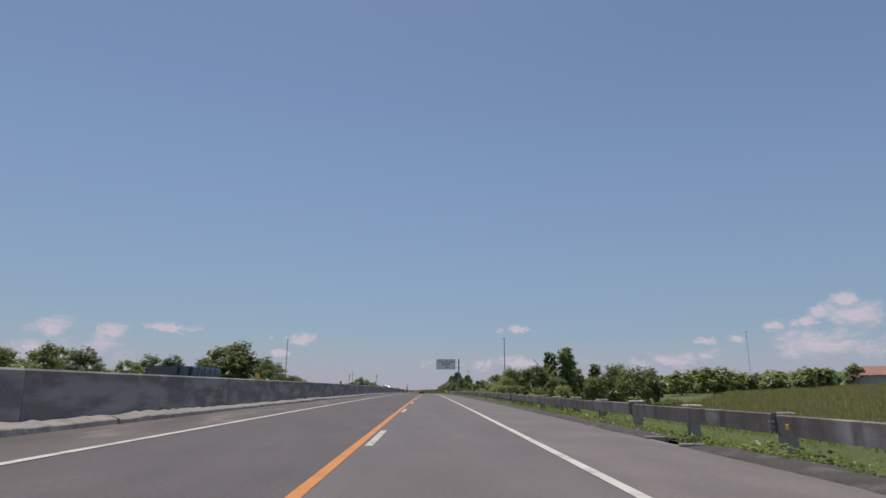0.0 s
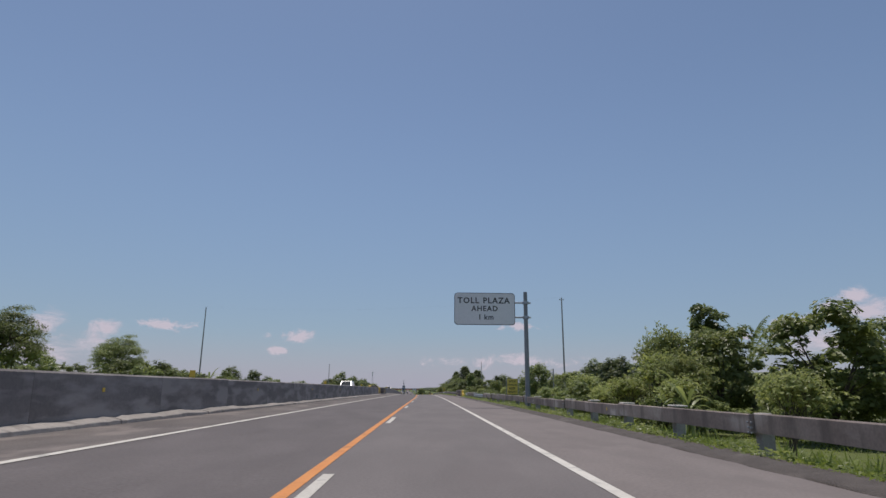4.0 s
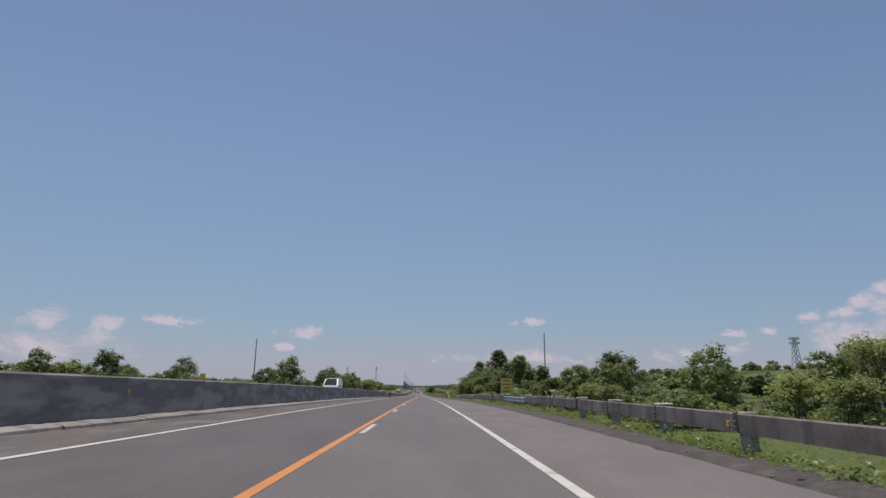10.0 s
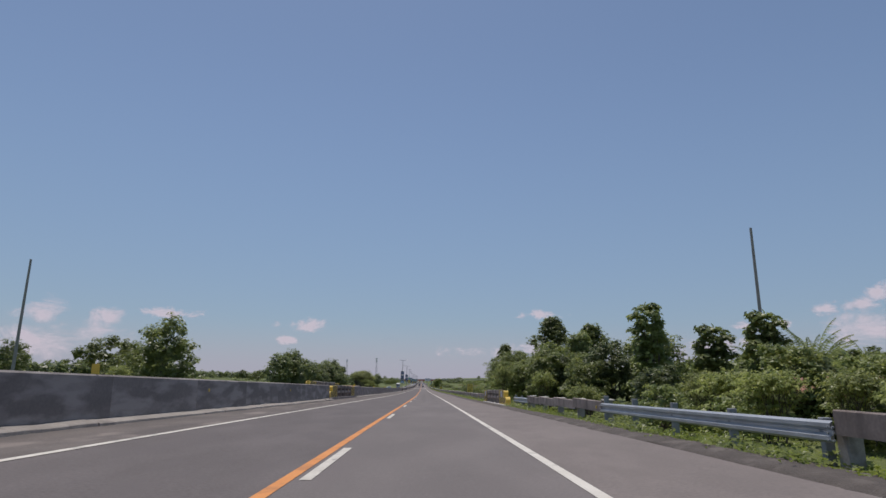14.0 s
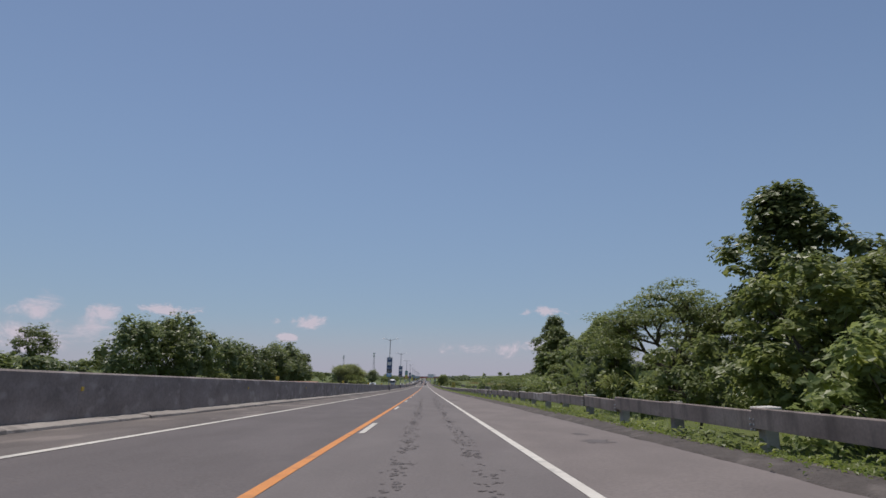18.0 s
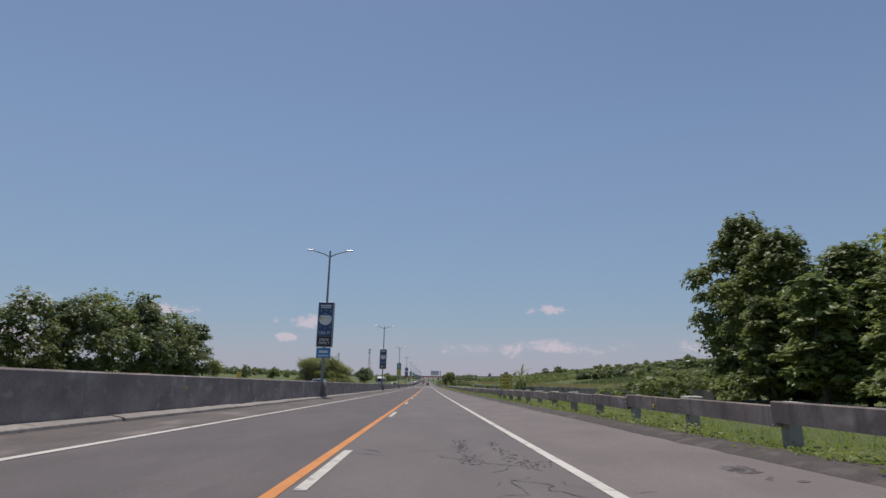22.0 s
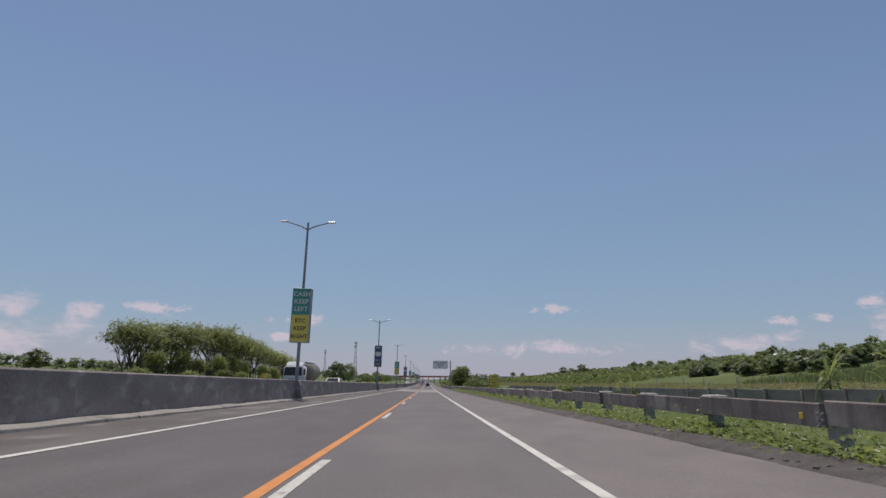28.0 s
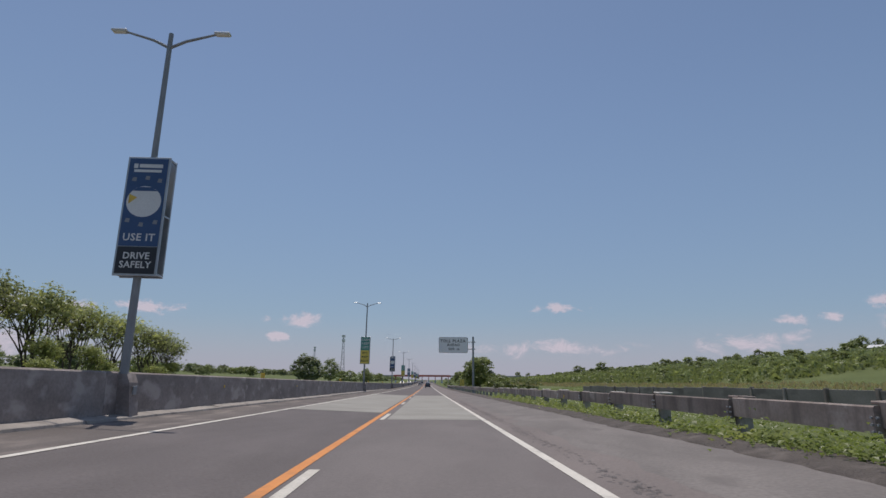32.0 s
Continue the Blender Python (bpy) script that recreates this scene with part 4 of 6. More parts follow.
# beyond the far carriageway, stations 440 to 608
grove("mango 440 -85 9, dark 455 -95 8, mango 669 -172 21 1, dark 494 -42 11.3, mango 501 -41 12, dark 508.5 -42 13.2, mango 515.5 -41 11.5, dark 527 -40 10.2, mango 533.5 -40 10.8, dark 540 -39 10, mango 555 -40 10.2, dark 562 -39 10.8, mango 569.5 -40 12.4, dark 577 -39 13.2, mango 584.5 -38.5 11.8, dark 592 -38 11.6, bush 600 -37 6")
# beyond the far carriageway, stations 505 to 612
grove("light 505 -52 7, bush 520 -37 3.5, bush 547 -37 3")
# beyond the far carriageway, stations 680 to 799
grove("thin 713 -42 10.5, thin 720 -44 11.5, thin 727 -41 12, dark 733 -46 11, thin 738 -43 12.5, thin 746 -41 13.5, thin 753 -44 13.5, thin 760 -42 13.3, thin 767 -43 13, thin 775 -42 12.5, thin 783 -43 11.8, thin 791 -42 11, thin 799 -41 10, thin 808 -42 9")
# beyond the far carriageway, stations 704 to 810
grove("bush 716 -39 6.5, bush 724 -39 7, bush 731 -39 6, bush 741 -39 7, bush 749 -39 7.5, bush 757 -38.5 7, bush 771 -39 6.5, bush 779 -38.5 6, bush 806 -40 5, bush 784 -38 4, bush 796 -38 4, bush 704 -36 3.5, bush 722 -36 3.5, bush 738 -36 4, bush 752 -37 4, bush 768 -37 4, dark 810 -60 8")
# beyond the far carriageway, stations 860 to 1140
grove("dark 945 -47 12, dark 968 -48 11.5, mango 1050 -54 14, light 1000 -40 7, light 1020 -38 8, light 880 -80 8, mango 860 -110 9, light 1080 -36 9, mango 1110 -40 10, light 1140 -34 8")
# beside the outer guard rail, stations 78 to 128
grove("dark 112 43.5 7, light 112 26 5.5, mango 118 40 8, light 100 30 5.5, bush 96 24 4")
grove("teak 116 29 11.5, light 122 24 8, mango 110 36.5 7.4, mango 103 37.5 7, light 109 42 7, light 128 33 8, teak 128 38 9, shrub 98 20 3.5, bush 104 17 4, banana 88 17 4, banana 64 16 3.3, banana 122 16 4.5, bush 112 15 4")
# beside the outer guard rail, stations 127 to 165
grove("palm 139 29 11, bush 130 19 6, bush 134 20 6.5, bush 138 20 7.6, bush 142 21 4.2, bush 136 20.5 8.6, bush 140 24 7, bush 137 17.5 4.4, palm 156 29 6, light 134 24 8, bush 141 17.5 3.6, teak 157 34.5 13.5, bush 127 18.5 4.2, light 148 28 7, shrub 146 17 4, bush 152 18 5, shrub 158 16 3.5, mango 165 40 8")
# beside the outer guard rail, stations 166 to 222
grove("light 192 36 5, mango 212 50 7, light 212 34 5.5, dark 168 27 7.2, dark 172 31 6.8, light 182 24 6, bush 172 18 3.5, light 214 40 7, mango 222 46 8.5, bare 171.5 28 7.6, bush 166 21 4.5, shrub 170 21 4")
# beside the outer guard rail, stations 226 to 310
grove("mango 234.7 29.5 9.6, dark 239 46 10.5, dark 246 50 9, light 250 40 7, shrub 226 22 3.2, shrub 243 24 3.5, bush 255 25 4, bush 262 27 4.5, light 270 34 6.5, mango 285 48 8, thin 280 46 9, light 296 38 7, bush 288 22 4, bush 300 24 4.5, light 310 30 7.5, mango 305 42 9.5")
# beside the outer guard rail, stations 300 to 328
grove("dark 318 32 9, mango 325 36 10, banana 300 18 3.4, banana 322 18 3.2, banana 319 19.5 3.3, banana 316 18 3.1, banana 325 20 3.4, banana 313 19 3.2")
# beside the outer guard rail, stations 330 to 402
grove("palm 376 43 12, palm 381 47 12, palm 371 46 11, palm 386 44 11.5, light 331 30 8.2, light 336 35 8.4, bush 335 19 3.6, bush 345 20 4.4, light 345 25.5 5, bush 352 21 4.6, bush 358 22 5, light 351 25 6, weedy 347 19.5 3, bush 341 21 4.2, light 340 27 6.2, dark 361 33 7, light 364 25 6, shrub 349 28 4.5, scrub 355 19 2.6, weedy 362 19 2.8, light 348 34 6.5, teak 367 28 12, teak 362 30 11, dark 370 24 8, teak 382 28 13.5, dark 388 25 9, bush 376 18 5, shrub 352 17 3.5, light 394 24 8, light 402 26 9, bush 398 18 6")
# beside the outer guard rail, stations 366 to 392
grove("light 385 21 6.5, mango 392 32 11, bush 366 18 4.5")
# beside the outer guard rail, stations 404 to 466
grove("mango 418 24 10, light 412 18 7.5, mango 425 26 11.5, tall 432 33 14.5, giant 441 38 17 1.25, giant 449.5 31.5 19.4 1.15, light 428 18 8, shrub 420 15 5, shrub 435 16 5.5, dark 466 32 9, mango 436 30 11, bush 409 15 7, light 404 20.5 8.5, banana 448 18 4, banana 452 19 4.5, banana 460 20 4.5")
# beside the outer guard rail, stations 404 to 466
grove("teak 464 21.5 8.5, dark 469 22.5 7.5, light 466 29 6.5, banana 456 27 5.5, bush 462 21 4, dark 404 24 8, light 430 22 9")
# beside the outer guard rail, stations 470 to 507
grove("palm 478 22 7.4, palm 484 22.5 6.9, palm 490 22 4.8, palm 475.2 22.5 7, banana 484 18.5 3.8, banana 491 19 4, shrub 498 21 3.4, shrub 507 23 4, mango 478 33 4.2, light 490 32 4, dark 500 33 5.5")
# beside the outer guard rail, stations 508 to 556
grove("giant 553.5 35 19.6 1.0, giant 546 34 16 1.2, giant 538 35 13 1.35, giant 529 35 12 1.4, giant 520 34.5 12.5 1.3, giant 508.5 33.5 14.5 1.1, light 516 31 10 1.0, teak 540 29 9 1.4, teak 533 28.5 9.5 1.4, teak 526 29 9 1.4, teak 518 29 8.5 1.4, light 511 26 6, dark 508 30 9, dark 556 38 12, mango 538 40 14")
# beside the outer guard rail, stations 614 to 905
grove("banana 614 17 3.6, banana 617 18 3, light 859 14 8, light 866 16 9, dark 874 15 7, light 885 17 8, light 905 16 7, banana 657 27.2 4.8 0.85, banana 662.5 27 4.3 0.85, banana 643 24.3 5, banana 634.5 24 7.4, banana 632.5 24.6 5.5, banana 694 25.5 2.6, banana 696.5 24.6 2.2")
# beside the outer guard rail, stations 1000 to 1100
grove("light 1000 18 7, mango 1030 22 8, light 1060 20 8, mango 1100 24 9")
plant("rain", 456, 23.5, 11.6, 200, 1.3)

# the tree belts farther off
rng = random.Random(21)
for s0, s1, d0, d1, count, tall in ((150, 560, 70, 120, 26, 7.5), (600, 1500, 205, 262, 64, 6.2), (745, 812, 82, 150, 46, 4.4), (815, 1300, 64, 175, 44, 2.6), (1300, 2200, 30, 300, 14, 11), (-20, 560, -170, -90, 36, 8), (560, 1500, -260, -120, 34, 8), (1300, 2200, -300, -45, 14, 11), (60, 330, 118, 190, 18, 6.5)):
    for i in range(count):
        kind = rng.choice(["far_round", "far_light"])
        plant(kind, rng.uniform(s0, s1), rng.uniform(d0, d1), tall * rng.uniform(0.6, 1.25), wide=rng.uniform(1.0, 1.5))


# the scrub between the trees
for s0, s1, d0, d1, count, tall in ((92, 178, 19, 44, 36, 2.4), (206, 350, 21, 50, 62, 2.6), (375, 560, 17, 44, 56, 2.8), (-30, 470, -48, -23, 60, 2.6), (700, 800, -48, -32, 14, 2.6), (840, 1000, 11, 30, 14, 3.2)):
    for i in range(count):
        s, d = rng.uniform(s0, s1), d0 + (d1 - d0) * rng.random() ** 1.3
        if d > 0 and abs(s - 198) < 9 or abs(s - 369) < 6:
            continue
        plant(rng.choice(["scrub", "weedy"]), s, d, tall * rng.uniform(0.6, 1.4), wide=rng.uniform(0.9, 1.5))


# ---- low growth ----
def scatter(name, spots, size, mat, label, category, upright=0.6, seed=3, per=5, loose=0.45, rise=1.0, blade=True, length=None):
    """Tufts of small leaves at the spots (s, d, height), joined."""
    r = np.random.RandomState(seed)
    base = np.array([on_road(s, d, land(s, d)) for s, d, _ in spots])
    tall = np.repeat(np.array([h for _, _, h in spots]), per)[:, None]
    at = np.repeat(base, per, 0) + r.normal(size=(len(base) * per, 3)) * np.array([1, 1, 0]) * tall * loose + r.uniform(0, 1, (len(base) * per, 1)) ** 2 * np.array([0, 0, 1]) * tall * max(0, loose - 0.45)
    k = tall * r.uniform(0.5, 1.2, (len(at), 1))
    if length:
        k = length * r.uniform(0.6, 1.3, (len(at), 1))
        at = at + np.array([0, 0, 1]) * tall * r.uniform(0, 1, (len(at), 1)) ** 1.3
    turn = r.uniform(0, 2 * np.pi, len(at))
    lean = np.stack([np.cos(turn), np.sin(turn), np.zeros(len(at))], 1)
    side = np.stack([-np.sin(turn), np.cos(turn), np.zeros(len(at))], 1) * size * r.uniform(0.6, 1.4, (len(at), 1))
    tip = at + lean * k * (1.1 - upright) + np.array([0, 0, rise]) * k
    mid = at + lean * k * 0.35 * (1.1 - upright) + np.array([0, 0, 0.6 * rise + (0.15 if rise < 1 else 0)]) * k
    p = np.stack([at - side * 0.4, mid - side, tip, mid + side], 1).reshape(-1, 3)
    f = [(4 * i, 4 * i + 1, 4 * i + 2, 4 * i + 3) for i in range(len(at))]
    if blade:
        p = np.stack([at - side, tip, at + side + (mid - at) * 0.3], 1).reshape(-1, 3)
        f = [(3 * i, 3 * i + 1, 3 * i + 2) for i in range(len(at))]
    return tagged(plain(name, p.tolist(), f, mat), label, category, kind="stuff")


# single trees along the hill's crest and creepers before the field wall
grove("far_round 1020 238 9.5, far_round 1031 242 8.5, far_round 1006 236 7, far_round 1118 236 8.5, far_round 972 240 8, far_light 955 238 7, far_round 1150 238 6, far_round 1293 238 9, far_light 1090 240 6, far_round 930 238 8.5, far_round 905 242 7.5")
grove("weedy 722 25 1.6, weedy 725.5 25.2 1.9, weedy 729 25.4 1.7")


spots = []
for i in range(17000):
    s = rng.uniform(-8, 760)
    bare = noise.noise((s / 6, 3, 0))
    d = rng.triangular(7.2, 9.8, 7.6)
    if bare > -0.35 and not any(a - 0.5 < s < b + 0.5 and d < 9.0 for a, b in BRIDGES_RIGHT):
        spots.append((s, d, rng.uniform(0.09, 0.26) * (1.5 if bare > 0.2 else 0.8) * (1.3 if s > 600 else 1.0)))
scatter("roadside_weeds", spots, 0.03, GRASS, "bright green weeds and grass under the guard rail", "grass", 0.25, 4, 12, 0.9, 0.4, False, 0.1)
spots = []
for i in range(11500):
    s = rng.uniform(-8, 760)
    d = rng.triangular(7.0 if s > 600 else 7.2, 9.6, 7.75)
    thick = noise.noise((s / 3.1, d / 1.2, 6)) + (0.25 if s > 600 else 0.0)
    if thick > 0.05 and not any(a - 0.5 < s < b + 0.5 for a, b in BRIDGES_RIGHT + INLETS):
        spots.append((s, d, rng.uniform(0.1, 0.3) + 0.25 * thick))
scatter("creeping_weeds", spots, 0.05, LEAF, "clumps of broad-leaved creeping weeds at the berm", "grass", 0.25, 21, 10, 0.6, 0.35, False, 0.15)
spots = [(s, rng.triangular(8.5, 11.5, 9.4), rng.uniform(0.2, 0.55)) for s in (rng.uniform(40, 158) for i in range(3000))]
scatter("tall_grass", spots, 0.022, GRASS, "tall half-dry grass behind the guard rail", "grass", 0.6, 22, 7, 0.5, 0.9)
spots = [(rng.uniform(-6, 545), 10 + 14 * rng.random() ** 1.4, rng.uniform(0.08, 0.34)) for i in range(15000)]
scatter("tall_grass", spots, 0.028, GRASS, "tall unkempt green grass on the embankment", "grass", 0.5, 5, 6, 0.6, 0.7)
spots = [(rng.uniform(-6, 350), 22 + 30 * rng.random(), rng.uniform(0.15, 0.5)) for i in range(13000)]
scatter("tall_grass", spots, 0.05, GRASS, "rough green grass between the roadside trees", "grass", 0.5, 15, 6, 0.7, 0.7)
spots = [(rng.uniform(-30, 460), rng.uniform(-40, -18.5), rng.uniform(0.3, 1.1)) for i in range(6000)]
scatter("tall_grass", spots, 0.1, GRASS, "tall green grass beyond the far carriageway", "grass", 0.6, 6, 6)
spots = [(s + rng.uniform(-0.3, 0.3), 35 + row * 0.95 + rng.uniform(-0.2, 0.2), rng.uniform(0.6, 0.95)) for row in range(86) for s in np.arange(20, 175, 0.8) if s < 85 + row * 1.4]
scatter("corn_field", spots, 0.05, CORN, "rows of ripening yellowish corn in the roadside field", "crop", 0.75, 7, 7)
spots = [(s + rng.uniform(-0.5, 0.5), 62 + 3.0 * row + rng.uniform(-0.5, 0.5), rng.uniform(0.7, 1.4)) for row in range(20) for s in np.arange(585, 738, 0.8)]
spots = [(s, d, h * 1.25) for s, d, h in spots]
scatter("cane_field", spots, 0.09, CANE, "pale green sugar cane field on the slope", "crop", 0.75, 8, 9)
spots = [(rng.uniform(812, 1400), rng.uniform(60, 160), rng.uniform(0.5, 1.3)) for i in range(9000)]
scatter("crop_field", spots, 0.3, LEAF_LIGHT, "mottled light green field on the slope", "crop", 0.4, 18, 6, blade=False)
spots = [(rng.uniform(560, 1100), rng.uniform(128, 215), rng.uniform(0.6, 1.5)) for i in range(6000)]
scatter("crop_field", spots, 0.4, LEAF_DARK, "green shrubby orchard on the slope", "crop", 0.4, 9, 6, blade=False)
spots = [(rng.uniform(562, 900), rng.uniform(27, 62), rng.uniform(0.12, 0.4)) for i in range(8000)]
scatter("field_grass", spots, 0.06, CANE, "dry yellowish rough grass at the field's edge", "grass", 0.5, 11, 6)
spots = [(rng.uniform(590, 1100), rng.uniform(48, 61), rng.uniform(0.25, 0.7)) for i in range(5000)]
scatter("dry_grass", spots, 0.08, DRY, "strip of dry straw-coloured grass before the crops", "grass", 0.5, 13, 6)
spots = [(rng.uniform(540, 790), 9.6 + 16.4 * rng.random() ** 1.3, rng.uniform(0.05, 0.17)) for i in range(12000)]
scatter("meadow_grass", spots, 0.03, GRASS, "short green grass between the rail and the wall", "grass", 0.4, 12, 8, 0.7, 0.6)
spots = [(rng.uniform(600, 760), rng.uniform(-75, -24), rng.uniform(0.4, 1.2)) for i in range(4000)]
scatter("field_grass", spots, 0.2, GRASS, "light green rough field beyond the far carriageway", "grass", 0.5, 10, 6)


def woods(s0, s1, d, tall, count, seed, mat, label, size=0.95, name="far_woods", category="woods"):
    """A far belt of trees, as joined leaf clumps with an uneven top."""
    r = random.Random(seed)
    centres = []
    for i in range(int((s1 - s0) / 3.5)):
        s = s0 + i * 3.5
        k = 0.65 + 0.5 * noise.noise((s / 18, seed, 0)) + 0.25 * noise.noise((s / 5, seed, 7))
        side = d + r.uniform(-8, 8)
        p = on_road(s, side, land(s, side))
        for q in (0.3, 0.75):
            centres.append((p.x, p.y, p.z + tall * k * q, tall * r.uniform(0.22, 0.36)))
    v, f = leaf_cloud(centres, count, size, seed, three=True)
    return tagged(plain(name, v, f, mat), label, category, kind="stuff")


woods(-60, 640, -135, 8, 26000, 41, LEAF_DARK, "distant dark green belt of trees across the fields")
woods(560, 1700, -210, 9, 22000, 42, LEAF_DARK, "distant dark green belt of trees across the fields")
woods(140, 560, 100, 7, 18000, 43, LEAF, "green belt of trees behind the roadside scrub")
woods(748, 812, 88, 3.4, 4000, 51, LEAF_DARK, "dark green orchard on the slope")
woods(745, 812, 112, 3.6, 4000, 52, LEAF_DARK, "dark green orchard on the slope")
for i, d in enumerate((68, 80, 94, 110, 128, 150, 174)):
    woods(814, 1250, d, 2.1, 3600, 60 + i, (LEAF, LEAF_LIGHT, LEAF)[i % 3], "low light green bushes on the slope", 0.4, "bush_field", "bushes")
for d in (192, 214):
    woods(600, 1250, d, 3.0, 5000, d, LEAF_DARK, "dark green orchard high on the slope", 0.7)
woods(520, 1800, 238, 4.5, 20000, 44, LEAF, "green belt of trees along the hill")
woods(60, 330, 155, 6, 9000, 45, LEAF_DARK, "dark green belt of trees behind the corn field")
woods(1280, 2000, 60, 10, 9000, 46, LEAF_DARK, "distant trees beyond the toll plaza")
woods(1280, 2000, -60, 10, 9000, 47, LEAF_DARK, "distant trees beyond the toll plaza")
# ---- the two bridges ----
def side_shape(points, x0, x1, bm=None):
    """An outline in y and z drawn through the thickness in x."""
    bm = bm or bmesh.new()
    a = [bm.verts.new((x0, y, z)) for y, z in points]
    b = [bm.verts.new((x1, y, z)) for y, z in points]
    k = len(points)
    for i in range(k):
        bm.faces.new((a[i], a[(i + 1) % k], b[(i + 1) % k], b[i]))
    bm.faces.new(a[::-1])
    bm.faces.new(b)
    bmesh.ops.recalc_face_normals(bm, faces=bm.faces)
    return bm


def arc(cy, cz, r, a0, a1, steps=7):
    return [(cy + r * math.cos(radians(a0 + (a1 - a0) * i / (steps - 1))), cz + r * math.sin(radians(a0 + (a1 - a0) * i / (steps - 1)))) for i in range(steps)]


def parapet(s0, length, d, z, face, board):
    """A bridge railing; face is -1 where its road side looks to the left, else 1."""
    rail = thing("bridge_parapet", "grey concrete bridge railing with yellow and black striped end blocks", "bridge railing", stand(s0, d, z), "bridge railings")
    drop = (on_road(s0 + length, d) - on_road(s0, d)).z / length

    def sunk(bm):
        for v in bm.verts:
            v.co.z += drop * v.co.y
        return bm

    w = 0.34
    near = face * w / 2
    part("plinth", sunk(boxed(-w / 2 - 0.1, w / 2 + 0.1, -0.4, length + 0.2, -0.5, 0.2, bevel=0.02)), PALE if face < 0 else CONCRETE, rail)
    step = 1.15
    outline = [(0.0, 0.2)] + arc(0.38, 0.36, 0.38, 180, 90) + [(step, 0.74)] + arc(step + 0.22, 0.98, 0.22, 180, 90) + [(4.0, 1.2), (4.0, 0.2)]
    first = part("end_block", sunk(side_shape(outline, -w / 2, w / 2)), YELLOW, rail, "yellow stepped end block with black stripes")
    for i in range(13):
        y = 0.42 + i * 0.46 - 0.9
        # cut the band at the block's outline
        lo = [(yy + 0.9 - (0.9 / 0.96) * (zz - 0.22), zz) for yy in (y, y + 0.22) for zz in np.linspace(0.22, 1.17, 12)]
        left, right = lo[:12], lo[12:]
        keep = [(a, b) for a, b in zip(left, right) if b[0] < 3.96 and a[0] > (0.3 if a[1] < 0.7 else step + 0.22)]
        if len(keep) > 1:
            shape = [a for a, _ in keep] + [b for _, b in keep[::-1]]
            part("stripe", sunk(side_shape(shape, near - 0.003, near + 0.005 * face)), BLACK, first)
    end = part("end_block", sunk(boxed(-w / 2, w / 2, length - 3.0, length, 0.2, 1.2, bevel=0.02)), YELLOW, rail, "yellow square end block with black stripes")
    for i in range(9):
        y = length - 4.0 + i * 0.46
        keep = [(max(y + 0.94 - 0.94 * (zz - 0.22), length - 2.97), min(y + 1.16 - 0.94 * (zz - 0.22), length - 0.03), zz) for zz in np.linspace(0.22, 1.17, 12)]
        keep = [k for k in keep if k[1] - k[0] > 0.03]
        if len(keep) > 1:
            shape = [(a, zz) for a, _, zz in keep] + [(b, zz) for _, b, zz in keep[::-1]]
            part("stripe", sunk(side_shape(shape, near - 0.003, near + 0.005 * face)), BLACK, end)
    for lo, hi in ((0.55, 0.78), (0.98, 1.2)):
        part("rail_beam", sunk(boxed(-0.12, 0.12, 4.0, length - 3.0, lo, hi, bevel=0.015)), BEAM, rail)
    for i in range(5):
        y = 4.15 + i * (length - 7.3) / 4
        post = part("post", sunk(boxed(-0.16 - 0.02, 0.16 + 0.02, y - 0.15, y + 0.15, 0.15, 1.22, bevel=0.015)), BEAM, rail)
        part("cap", sunk(boxed(-0.2, 0.2, y - 0.2, y + 0.2, 1.22, 1.26, bevel=0.01)), PALE, post)
    if board:
        for y in (2.55, length - 1.6):
            plate = part("notice_board", sunk(boxed(near + face * 0.006, near + face * 0.02, y - 0.45, y + 0.45, 0.72, 1.16)), WHITE, first if y < 5 else end, "small white notice board")
            for z, w2 in ((1.08, 0.3), (0.98, 0.36), (0.88, 0.26), (0.78, 0.32)):
                part("bar", sunk(boxed(near + face * 0.02, near + face * 0.024, y - w2, y + w2, z - 0.03, z + 0.015)), NAVY, plate)
    return rail


for (a, b), (c, e) in zip(BRIDGES_LEFT, BRIDGES_RIGHT):
    parapet(a, b - a, BARRIER - 0.15, tilt(BARRIER), 1, False)
    parapet(c, e - c, 7.75, -0.12, -1, True)
    parapet(a - 4, b - a, -7.9, OPPOSITE, 1, False)


# ---- poles, lamps and signs ----
def utility_pole(s, d, height, crossarm=True, lean=0.0):
    base = land(s, d)
    pole = thing("utility_pole", "tall weathered grey utility pole", "pole", stand(s, d, base - 0.4) @ pose(0, 0, 0, 0, lean), "utility poles")
    bm = bmesh.new()
    rod(bm, (0, 0, 0), (0, 0, height - base), 0.2, 0.11, 10)
    part("shaft", bm, WOOD_POLE, pole)
    if crossarm:
        part("crossarm", boxed(-0.45, 0.45, -0.05, 0.05, height - base - 0.5, height - base - 0.4), WOOD_POLE, pole)
        for x in (-0.4, 0.0, 0.4):
            bm = bmesh.new()
            rod(bm, (x, 0, height - base - 0.4), (x, 0, height - base - 0.18), 0.05, 0.04, 8)
            part("insulator", bm, PALE, pole)
    return pole


POLE_A, POLE_B, POLE_C, POLE_D = (203, 28.6, 19.6), (240.5, -54.6, 22), (364, 31.1, 16), (376.5, -41.2, 15)
utility_pole(*POLE_A, True)
for s, d, h in (POLE_B, POLE_C, POLE_D):
    utility_pole(s, d, h, False)
utility_pole(199, 25.5, 5.5, False)
utility_pole(150, -150, 14)


